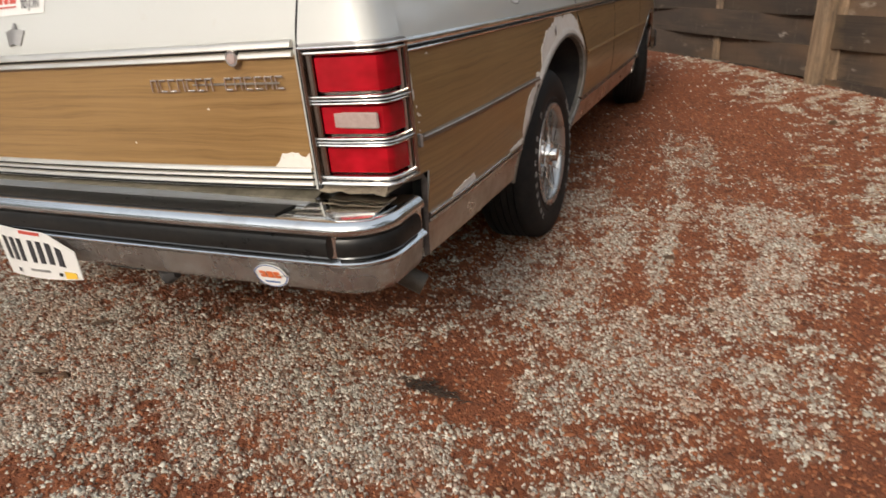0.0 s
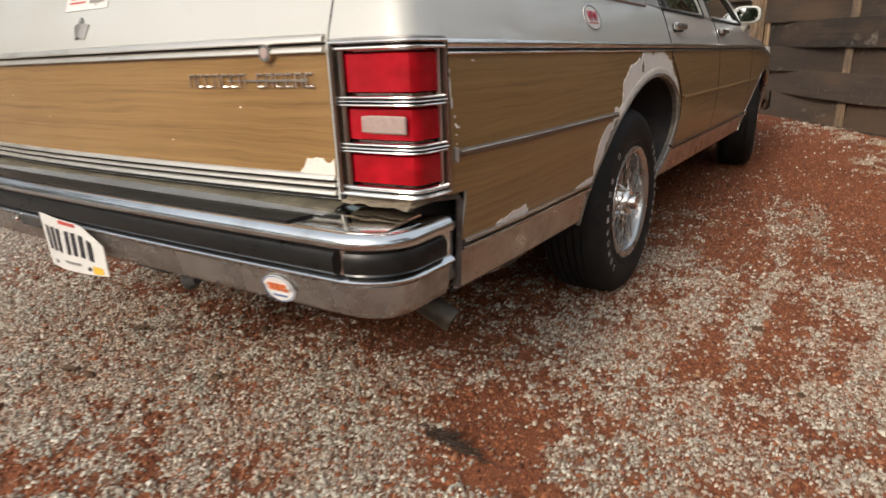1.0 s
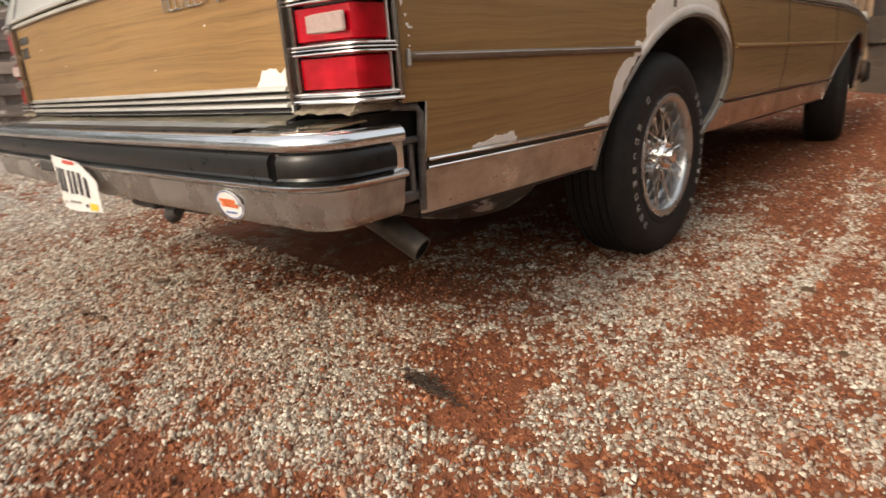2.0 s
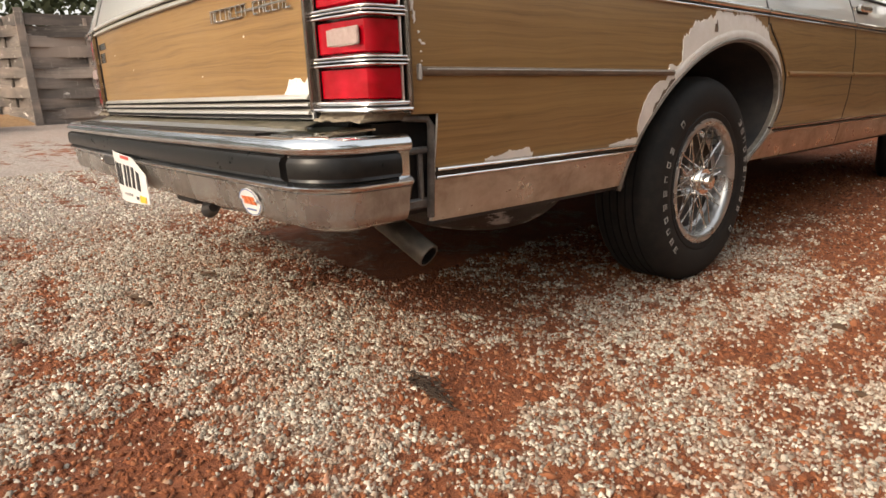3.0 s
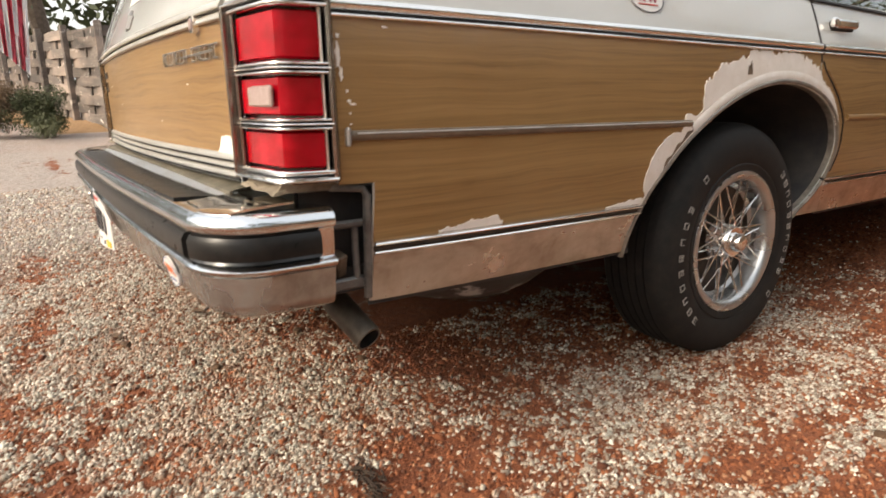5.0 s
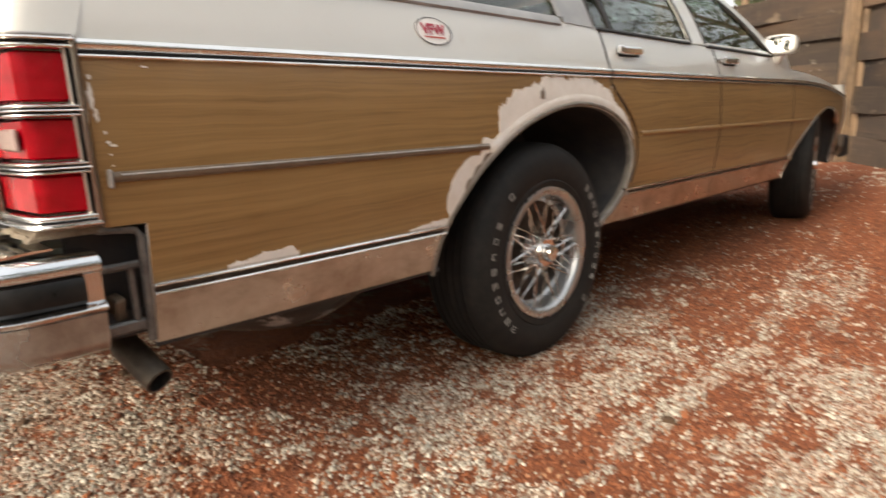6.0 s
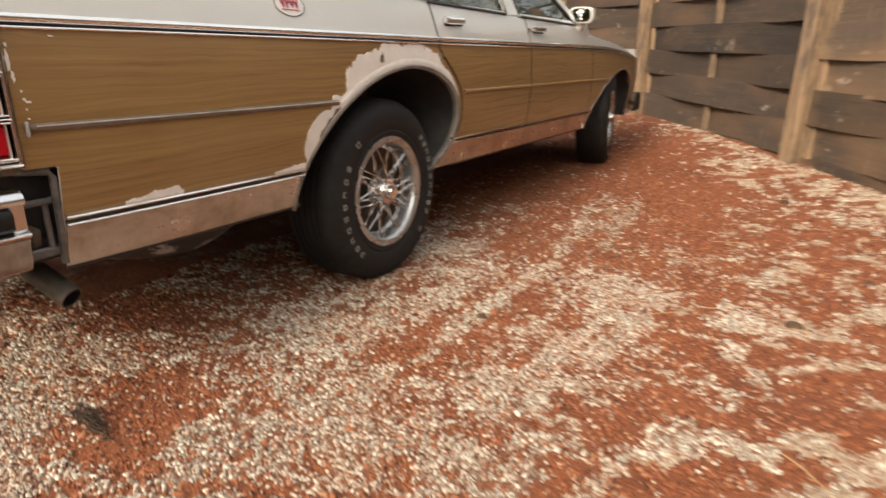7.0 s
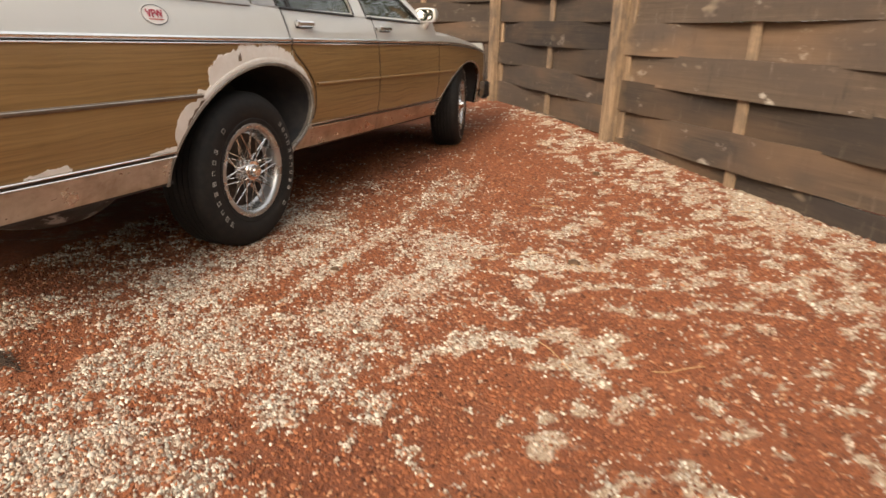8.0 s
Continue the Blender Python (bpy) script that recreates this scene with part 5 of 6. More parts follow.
SECTION = [(-0.118, 0.582), (-0.05, 0.585), (-0.012, 0.587), (0.002, 0.585), (0.011, 0.577), (0.015, 0.568), (0.013, 0.558), (0.004, 0.553), (0.003, 0.505), (0.010, 0.501), (0.016, 0.496), (0.014, 0.490), (0.003, 0.485), (-0.002, 0.47), (-0.006, 0.435), (-0.014, 0.416), (-0.034, 0.405), (-0.05, 0.407), (-0.035, 0.45), (-0.03, 0.55), (-0.118, 0.574)]
bumper = part("rear_bumper", Shape().sweep(bumper_path(0, None), SECTION), chrome_material("bumper_chrome", (0.70, 0.73, 0.75), 0.07, 0.2, 0.4), car, "chrome rear bumper with black rubber strip", 50)
total = len(bumper_plan())
RUB = [(0.002, 0.505), (0.010, 0.506), (0.017, 0.513), (0.018, 0.541), (0.012, 0.551), (0.002, 0.554)]
part("rub_strip", Shape().sweep(bumper_path(13, total - 13), RUB), RUBBER, bumper, "black rubber rub strip")
for a, b in ((1, 13), (total - 13, total - 1)):
    part("strip_end", Shape().sweep([(Vector(p) - Vector(o) * 0.0015, o) for p, o in bumper_path(a, b)], RUB), RUBBER, bumper, "black rubber corner strip")
# dull lower face: road stains, with blotchy reflections painted into the colour
part("lower_face", Shape().sweep(bumper_path(0, None), [(-0.004, 0.483), (0.0045, 0.4835), (0.0005, 0.469), (-0.0035, 0.435), (-0.0115, 0.4165), (-0.02, 0.412)]), SCUFFED, bumper, "dull scuffed lower bumper face", 50)
rows = []
for k in range(19):
    u = k / 18
    x = 0.745 - 1.49 * u
    y = -1.50 - 0.016 * (1 - (x / 0.882) ** 2)
    rows.append([low(x, y + 0.074, 0.5890), low(x, y + 0.040, 0.5915), low(x, y + 0.000, 0.5915)])
part("step_pad", Shape().slab(rows, (0, 0, -0.010)), RUBBER, bumper, "black rubber step pad")
rows = []
for k in range(19):
    x = 0.795 - 1.59 * k / 18
    y = -1.50 - 0.016 * (1 - (x / 0.882) ** 2)
    rows.append([low(x, y + 0.077, 0.590), low(x, y + 0.086, 0.5930), low(x, y + 0.101, 0.599)])
part("top_plate", Shape().slab(rows, (0, 0, -0.003)), chrome_material("brushed_steel", (0.48, 0.50, 0.52), 0.35, 0.5, 0.5, 0.8), bumper, "pale brushed steel top plate")
part("rear_valance", Shape().slab([[low(x, -1.40 + 0.02 * (x / 0.8) ** 2, 0.61), low(x, -1.415, 0.60), low(x, -1.42, 0.57), low(x, -1.41, 0.50)] for x in [0.79 - 1.58 * k / 16 for k in range(17)]], (0, 0.006, 0)), noisy("dirty_ledge", (0.075, 0.066, 0.045), (0.20, 0.175, 0.13), 14, 0.5), car, "dirty olive ledge under the tailgate")

# end fillers between bumper and body: dark frame with cross bars
for sign in (1, -1):
    def fill(name, shape, mat, parent, label=""):
        return part(name, shape if sign > 0 else shape.mirrored(), mat, parent, label)

    frame_part = fill("filler_frame", Shape().tube([low(0.962, -1.228, 0.405), low(0.966, -1.226, 0.50), low(0.972, -1.226, 0.598), low(0.970, -1.234, 0.612), low(0.955, -1.29, 0.616)], 0.008, 8), STEELBAR, car, "dark steel frame behind the bumper end")
    fill("cross_bar", Shape().box(low(0.962, -1.265, 0.548), (0.012, 0.085, 0.014), bevel=0.004), STEELBAR, frame_part)
    fill("cross_bar", Shape().box(low(0.955, -1.268, 0.436), (0.014, 0.085, 0.022), bevel=0.004), STEELBAR, frame_part)
    fill("upright", Shape().box(low(0.955, -1.246, 0.495), (0.012, 0.012, 0.11), bevel=0.003), STEELBAR, frame_part)
    # black block standing in for the shaded hollow behind the frame
    fill("dark_backing", Shape().box(low(0.90, -1.25, 0.505), (0.02, 0.16, 0.20)), BLACK, frame_part)
    rows = []
    for k in range(15):
        u = k / 14
        x, y = (0.79 + 0.215 * u, -1.384) if u < 0.8 else (0.962 + 0.004 * (u - 0.8), -1.384 + 0.5 * (u - 0.8))
        cut = 0.612 - 0.0022 * math.sin(k * 1.3) - 0.0016 * math.sin(k * 4.1)
        rows.append([low(x, y - 0.010, cut), low(x, y - 0.004, cut + 0.006), low(x, y, 0.617), low(x, y + 0.01, 0.628)])
    torn = fill("torn_filler", Shape().slab(rows, (0, 0.004, 0)), TORN, car, "torn and rusty filler panel under the tail lamp")
    deck = []
    for k in range(9):
        x = 0.785 + 0.183 * k / 8
        reach = 0.11 * math.sqrt(max(0.0, 1 - ((x - 0.882) / 0.11) ** 2)) if x > 0.882 else 0.095
        deck.append([low(x, -1.362, 0.599), low(x, -1.39, 0.598), low(x, -1.415 - reach * 0.4, 0.5935), low(x, -1.41 - reach * 0.85, 0.5895)])
    fill("bumper_deck", Shape().slab(deck, (0, 0, -0.004)), CHROME, bumper, "chrome bumper corner deck")
    fill("ledge", Shape().slab([[low(0.80, y, 0.612 + 0.003 * math.sin(y * 40)), low(0.88, y, 0.614), low(0.962, y, 0.616)] for y in [-1.376 + 0.015 * k for k in range(11)]], (0, 0, -0.004)), TORN, torn)
    fill("bracket", Shape().box(low(0.93, -1.27, 0.47), (0.03, 0.02, 0.045), pose(0, 0, 0, 10, 20, 15), 0.003), RUST, frame_part)

# number plate hanging bent from the bumper
plate_rows = []
for i in range(13):
    x = -0.208 + 0.305 * i / 12
    u = i / 12
    top = 0.514 - 0.055 * max(0, u - 0.72) * 3 - 0.012 * u
    bot = 0.362 + 0.012 * u
    plate_rows.append([low(x, -1.5375 - 0.01 * math.sin(math.pi * u) - 0.010 * (1 - v) * math.sin(u * 2.6) - 0.006 * v, bot + (top - bot) * v) for v in [k / 6 for k in range(7)]])
plate = part("number_plate", Shape().slab(plate_rows, (0, 0.002, 0)), WHITE, bumper, "bent white number plate with dark bars")


def on_plate(u0, u1, v0, v1, lift=0.0022):
    rows = []
    for i in range(4):
        u = u0 + (u1 - u0) * i / 3
        k = min(11, int(u * 12))
        f = u * 12 - k
        col = []
        for j in range(3):
            v = (v0 + (v1 - v0) * j / 2) * 6
            q = min(5, int(v))
            a = Vector(plate_rows[k][q]).lerp(Vector(plate_rows[k + 1][q]), f)
            b = Vector(plate_rows[k][q + 1]).lerp(Vector(plate_rows[k + 1][q + 1]), f)
            col.append(a.lerp(b, v - q) + Vector((0, -lift, 0)))
        rows.append(col)
    return Shape().slab(rows, (0, 0.001, 0))


for k in range(7):
    u = 0.10 + 0.108 * k + (0.05 if k > 2 else 0)
    part("plate_bar", on_plate(u, u + 0.058, 0.34, 0.80), INK, plate)
part("plate_smear", on_plate(0.40, 0.66, 0.92, 0.985), REDINK, plate)
part("plate_line", on_plate(0.4, 0.66, 0.15, 0.2), GREYTRIM, plate)
part("plate_tab", on_plate(0.83, 0.95, 0.04, 0.22), YELLOW, plate, "small yellow sticker")
for u in (0.2, 0.77):
    part("bolt", on_plate(u, u + 0.035, 0.10, 0.17, 0.004), GAP, plate)
# proud black block stands in for the shaded opening beside the plate
part("plate_recess_shade", Shape().box(low(-0.28, -1.531, 0.478), (0.12, 0.02, 0.03), bevel=0.004), BLACK, bumper)
part("plate_lamp", Shape().box(low(-0.375, -1.535, 0.475), (0.03, 0.018, 0.012), bevel=0.004), CHROME, bumper)
hitch = part("tow_hitch", Shape().box(low(0.16, -1.43, 0.395), (0.14, 0.07, 0.03), bevel=0.006), BLACK, car, "black tow hitch tongue")
part("hitch_ball_mount", Shape().tube([low(0.27, -1.40, 0.40), low(0.29, -1.44, 0.385), low(0.32, -1.46, 0.375), low(0.35, -1.46, 0.385)], [0.02, 0.024, 0.022, 0.012], 10), BLACK, hitch)


def oval(shape_at, a, b, n=28):
    s = Shape()
    ring = [shape_at(a * math.cos(2 * math.pi * k / n), b * math.sin(2 * math.pi * k / n)) for k in range(n)]
    s.v += [tuple(p) for p in ring]
    s.f.append(tuple(range(n)))
    return s


def on_bumper(cx, cz, out):
    def at(dx, dz):
        x, z = cx + dx, cz + dz
        y = -1.510 - 0.016 * (1 - (x / 0.882) ** 2)
        return low(x, y + (0.0035 if z < 0.45 else -0.001) - 0.004 + 0.006 * (0.46 - z) / 0.06 - out, z)
    return at


def solid_oval(at_far, at_near, a, b, n=28):
    s = Shape()
    rows = [[f(a * q * math.cos(2 * math.pi * k / n), b * q * math.sin(2 * math.pi * k / n)) for k in range(n)] for f, q in ((at_far, 1.0), (at_near, 1.0), (at_near, 0.5), (at_near, 0.02))]
    return s.grid(rows, closed=True)


mark = part("round_sticker", solid_oval(on_bumper(0.712, 0.447, -0.002), on_bumper(0.712, 0.447, 0.001), 0.045, 0.030), WHITE, bumper, "oval white sticker with orange shapes")
s = Shape()
rows = [[on_bumper(0.712, 0.447, 0.002)(q * 0.045 * math.cos(2 * math.pi * k / 28), q * 0.030 * math.sin(2 * math.pi * k / 28)) for k in range(28)] for q in (0.97, 0.90)]
part("sticker_ring", s.grid(rows, closed=True), BLUE, mark)
for k in range(3):
    at = on_bumper(0.712 + 0.019 * (k - 1), 0.451, 0.003)
    part("print_bar", Shape().slab([[at(-0.008, -0.009), at(-0.008, 0.009)], [at(0.008, -0.009), at(0.008, 0.009)]], (0, 0.001, 0)), ORANGE, mark)
at = on_bumper(0.712, 0.431, 0.003)
part("print_bar", Shape().slab([[at(-0.020, -0.002), at(-0.020, 0.002)], [at(0.020, -0.002), at(0.020, 0.002)]], (0, 0.001, 0)), BLUE, mark)


def on_side(cy, cz, out):
    return lambda dy, dz: side_point(cy + dy, cz + dz, out)


disc = part("oval_sticker", solid_oval(on_side(-0.475, 0.992, -0.001), on_side(-0.475, 0.992, 0.0015), 0.062, 0.034), WHITE, car, "oval white sticker with dark rim and crimson letters")
s = Shape()
rows = [[on_side(-0.475, 0.992, 0.0025)(q * 0.062 * math.cos(2 * math.pi * k / 36), q * 0.034 * math.sin(2 * math.pi * k / 36)) for k in range(36)] for q in (1.0, 0.93)]
part("sticker_rim", s.grid(rows, closed=True), INK, disc)
cu = bpy.data.curves.new("print", "FONT")
cu.body, cu.size, cu.extrude, cu.align_x, cu.offset = "VFW", 0.036, 0.0005, "CENTER", 0.0014
tmp = bpy.data.objects.new("print", cu)
me = bpy.data.meshes.new_from_object(tmp)
bpy.data.objects.remove(tmp)
for v in me.vertices:
    v.co = side_point(-0.475 + v.co.x, 0.984 + v.co.y, 0.003 + v.co.z)
me.materials.clear()
me.materials.append(CRIMSON)
new("printed_word", me).parent = disc
at = on_side(-0.475, 0.977, 0.003)
part("print_bar", Shape().slab([[at(-0.035, -0.0015), at(-0.035, 0.0015)], [at(0.035, -0.0015), at(0.035, 0.0015)]], (-0.001, 0, 0)), REDINK, disc, "thin red line")

# ---- under the car ----
pipe = Shape()
P = [Vector(low(0.55, -1.00, 0.40)), Vector(low(0.66, -1.17, 0.402)), Vector(low(0.76, -1.235, 0.392)), Vector(low(0.85, -1.242, 0.366)), Vector(low(0.940, -1.220, 0.312))]
pipe.tube(P, 0.028, 20, False)
d = (P[-1] - P[-2]).normalized()
side = d.cross(Vector((0, 0, 1))).normalized()
up = side.cross(d)
pipe.grid([[P[-1] + r * (math.cos(a) * side + math.sin(a) * up) for a in [2 * math.pi * k / 20 for k in range(20)]] for r in (0.028, 0.0235)], closed=True)
tail = part("exhaust_pipe", pipe, SOOT, car, "sooty steel tailpipe below the bumper")
bore = Shape().tube(P[2:], 0.0235, 20, False)
bore.tube([P[2], P[2].lerp(P[3], 0.3)], 0.023, 16)
# near-black colour makes the pipe mouth read as a dark hole
part("pipe_bore", bore, noisy("bore_black", (0.004, 0.004, 0.004), (0.012, 0.010, 0.009), 40, 0.95), tail, "black inside of the pipe")
under = Shape()
rows = []
for y in (-1.36, -1.0, -0.62, -0.56, 0.48, 0.54, 1.2, 2.0, 2.22, 2.28, 3.48, 3.54):
    w = 0.56 if -0.6 < y < 0.5 or 2.25 < y < 3.5 else 0.93
    rows.append([low(-w, y, 0.44 if w > 0.6 else 0.37), low(-0.5, y, 0.36), low(0, y, 0.34), low(0.5, y, 0.36), low(w, y, 0.44 if w > 0.6 else 0.37)])
under.slab(rows, (0, 0, 0.02))
part("underbody", under, BLACK, car)
tank = Shape()
rows = []
for k in range(9):
    e = math.pi / 2 * k / 8.1
    rows.append([low(0.70 + 0.24 * math.cos(e) ** 0.7 * math.cos(a), -0.84 + 0.30 * math.cos(e) * math.sin(a), 0.425 - 0.135 * math.sin(e)) for a in [2 * math.pi * j / 28 for j in range(28)]])
tank.grid(rows, closed=True)
part("spare_well", tank, scuffed_material(), car, "scuffed black spare wheel well")
part("axle", Shape().tube([(-0.75, 0, 0.345), (-0.1, 0, 0.345), (0, 0, 0.345), (0.1, 0, 0.345), (0.75, 0, 0.345)], [0.04, 0.04, 0.10, 0.04, 0.04], 14), BLACK, car)

# ---- inside ----
part("cabin_floor", Shape().box(low(0, 0.4, 0.50), (1.0, 3.3, 0.03)), INSIDE, car)
for y, w in ((0.30, 0.98), (1.35, 1.5)):
    seat = part("bench_seat", Shape().box(low(0, y, 0.66), (w, 0.5, 0.22), bevel=0.06), INSIDE, car, "tan vinyl bench seat")
    part("backrest", Shape().box(low(0, y - 0.28, 0.93), (w, 0.16, 0.50), pose(0, 0, 0, -10), 0.06), INSIDE, seat)
    for x in (-0.42, 0.42):
        part("headrest", Shape().box(low(x, y - 0.36, 1.24), (0.26, 0.09, 0.14), pose(0, 0, 0, -10), 0.035), INSIDE, seat)
part("dashboard", Shape().box(low(0, 2.05, 0.93), (1.7, 0.3, 0.2), bevel=0.05), INSIDE, car)
part("steering_wheel", Shape().tube([Vector((-0.4, 1.78, 0.93)) + Vector((0.19 * math.cos(a), 0.06 * math.sin(a), 0.18 * math.sin(a))) for a in [2 * math.pi * k / 24 for k in range(25)]], 0.014, 8), GAP, car)

# ---- wheels ----
HUB_Z, TYRE_R, FACE = 0.348, 0.352, 0.958


def wheel_mesh_parts():
    """Tyre, rim, spokes and hub about the origin, the outer face to +x."""
    t = [(0.0, 0.208), (0.004, 0.214), (0.007, 0.225), (0.0085, 0.232), (0.006, 0.236), (0.0085, 0.240), (0.012, 0.262), (0.013, 0.283), (0.009, 0.305), (0.000, 0.325), (-0.012, 0.338), (-0.020, 0.3425), (-0.028, 0.346)]
    x = -0.034
    for k in range(5):
        t += [(x, 0.349 + 0.0006 * k), (x - 0.022, 0.3505 + 0.0003 * k), (x - 0.0225, 0.342), (x - 0.0275, 0.342)]
        x -= 0.028
    t += [(x, 0.3505), (x - 0.022, 0.3485), (x - 0.035, 0.338), (x - 0.050, 0.30), (x - 0.05, 0.25), (x - 0.03, 0.205), (-0.1, 0.20), (0.0, 0.208)]
    tyre = Shape().lathe(t, sides=72)
    rim = Shape().lathe([(0.002, 0.213), (0.006, 0.212), (0.008, 0.207), (0.007, 0.200), (0.003, 0.190), (-0.004, 0.184), (-0.012, 0.181), (-0.05, 0.176), (-0.058, 0.165)], sides=64)
    dish = Shape().lathe([(-0.056, 0.178), (-0.062, 0.14), (-0.066, 0.08), (-0.05, 0.05), (-0.05, 0.005)], sides=48)
    hub = Shape().lathe([(-0.06, 0.064), (-0.045, 0.060), (-0.03, 0.052), (-0.008, 0.048), (0.0, 0.044), (0.0, 0.030), (0.014, 0.028), (0.024, 0.024), (0.027, 0.018), (0.027, 0.001)], sides=24)
    return tyre, rim, dish, hub


def spoke_shape(a, twist, inner_x, outer_x):
    p = Vector((inner_x, 0.050 * math.cos(a), 0.050 * math.sin(a)))
    q = Vector((outer_x, 0.180 * math.cos(a + twist), 0.180 * math.sin(a + twist)))
    return Shape().tube([p, q], 0.0026, 6)


TY, RIM, DISH, HUB = wheel_mesh_parts()
MESH = {"tyre": mesh_of("tyre", TY, TYRE, 30), "rim": mesh_of("rim", RIM, chrome_material("rim_steel", (0.52, 0.54, 0.55), 0.2, 0.36, 0.4, 0.9), 40), "dish": mesh_of("dish", DISH, noisy("dark_dish", (0.025, 0.022, 0.02), (0.08, 0.07, 0.06), 30, 0.4, 0.8, 0.1), 40), "hub_cap": mesh_of("hub_cap", HUB, CHROME, 40)}
SPOKES = [mesh_of("spoke", spoke_shape(0, tw, ix, ox), CHROME, 40) for tw, ix, ox in ((0.62, -0.012, -0.010), (-0.62, -0.016, -0.013), (0.42, -0.04, -0.022), (-0.42, -0.044, -0.024))]


def mark_mesh(strokes):
    """One raised white mark on the tyre wall, of thin strokes (along, across, along, across) from -1 to 1."""
    s = Shape()
    for u0, v0, u1, v1 in strokes:
        loop = []
        for u, v in ((u0, v0), (u1, v0), (u1, v1), (u0, v1)):
            r, a = 0.280 + 0.0095 * v, 0.033 * u
            loop.append((r, a))
        face = [[(0.0142, loop[i][0] * math.cos(loop[i][1]), loop[i][0] * math.sin(loop[i][1])) for i in pair] for pair in ((0, 1), (3, 2))]
        s.slab(face, (-0.008, 0, 0))
    return mesh_of("letter_mark", s, LETTER, 0)


TOP, FOOT, HEAD, TAIL, MID = (-1, 0.78, 1, 1), (-1, -1, 1, -0.78), (0.76, -0.78, 1, 0.78), (-1, -0.78, -0.76, 0.78), (-0.76, -0.11, 0.76, 0.11)
MARKS = [mark_mesh(k) for k in ((TOP, FOOT, HEAD, TAIL), (TOP, FOOT, TAIL, MID), (TOP, FOOT, HEAD, TAIL, MID), (TOP, TAIL, HEAD))]


def build_wheel(x, y, z, spin, flip, steer=0):
    wheel = thing("wheel", "wire spoked wheel on a black tyre with white letters", "")
    wheel.parent = car
    made = {}
    for name, me in MESH.items():
        ob = new(name, me)
        ob.parent = wheel if name in ("tyre", "rim", "hub_cap") else made["rim"]
        made[name] = ob
    for k in range(10):
        for j, me in enumerate(SPOKES):
            ob = new("spoke", me)
            ob.parent = made["rim"]
            ob.matrix_local = pose(0, 0, 0, 36 * k + 9 * j)
    for a0, a1, n in ((-28, 41, 10), (153, 226, 9)):
        for k in range(n):
            ob = new("letter_mark", MARKS[(k * 3 + n) % 4])
            ob.parent = made["tyre"]
            ob.matrix_local = pose(0, 0, 0, a0 + (a1 - a0) * k / (n - 1))
    for a in (133, -45):
        ob = new("letter_mark", MARKS[0])
        ob.parent = made["tyre"]
        ob.matrix_local = pose(0, 0, 0, a)
    wheel.matrix_world = pose(x, y, z, 0, 0, (180 if flip else 0) + steer) @ pose(0, 0, 0, spin)


build_wheel(FACE, 0.005, HUB_Z, 0, False)
build_wheel(FACE - 0.015, 2.95, HUB_Z, 40, False, 12)
build_wheel(-FACE, 0.005, HUB_Z + 0.03, 0, True)
build_wheel(-FACE, 2.955, HUB_Z + 0.03, 20, True)


# ---- plants and far things ----
def leaf_cloud(rng, centers, per, spread, size):
    """Many small leaf blades in clumps."""
    s = Shape()
    for c, r in centers:
        for _ in range(per):
            d = Vector((rng.gauss(0, 1), rng.gauss(0, 1), rng.gauss(0, 0.8))).normalized() * r * rng.uniform(0.3, 1.0) ** 0.5
            p = Vector(c) + d * spread
            a = Vector((rng.uniform(-1, 1), rng.uniform(-1, 1), rng.uniform(-1, 1))).normalized() * size * rng.uniform(0.6, 1.4)
            b = a.orthogonal().normalized() * size * 0.45
            n = len(s.v)
            s.v += [tuple(p - a), tuple(p + b), tuple(p + a), tuple(p - b)]
            s.f.append((n, n + 1, n + 2, n + 3))
    return s


def tree(at, height, seed, dense=110):
    rng = random.Random(seed)
    root = thing("tree", "tall dark-leaved tree behind the fence", "tree", at=at)
    pts = [(0.25 * math.sin(k * 0.9 + seed), 0.2 * math.cos(k * 0.7), height * k / 7) for k in range(8)]
    pts[0] = (0, 0, -0.2)
    trunk = part("trunk", Shape().tube(pts, [0.22 * (1 - k / 8.5) for k in range(8)], 10), BARK, root)
    clumps = []
    for k in range(16):
        h = height * rng.uniform(0.25, 0.92)
        a = rng.uniform(0, 2 * math.pi)
        reach = height * 0.26 * (1.1 - h / height) + 0.7
        base = Vector((0.2 * math.sin(h), 0.15 * math.cos(h), h))
        tip = base + Vector((reach * math.cos(a), reach * math.sin(a), reach * 0.35))
        part("limb", Shape().tube([base, base.lerp(tip, 0.5) + Vector((0, 0, 0.1)), tip], [0.06, 0.04, 0.012], 6), BARK, trunk)
        clumps += [(base.lerp(tip, q), reach * 0.42 * rng.uniform(0.7, 1.2)) for q in (0.55, 0.85, 1.05)]
    part("crown", leaf_cloud(rng, clumps, dense, 1.0, 0.068), LEAF, root, smooth=0)


tree((-13.5, -4.5, 0.5), 8.5, 1)
tree((-15.0, -0.8, 0.55), 9.5, 2)
tree((-16.5, 4.5, 0.55), 10.0, 3)
tree((-19.0, -9.0, 0.6), 11.0, 4)
# unseen trees for the window reflections, placed to dim the flank too
tree((10.5, 1.6, 0.0), 7.0, 5, 150)
tree((8.2, -0.6, 0.0), 8.0, 6, 190)
tree((9.6, -4.2, 0.0), 9.0, 10, 190)
tree((2.0, 10.5, 0.0), 8.0, 7, 120)
tree((-2.0, 12.0, 0.1), 9.0, 8, 120)
tree((5.5, 9.5, 0.0), 7.5, 9, 120)
# ring of leaves added mostly out of view, to darken horizon light and reflections
wrng = random.Random(21)
stand = []
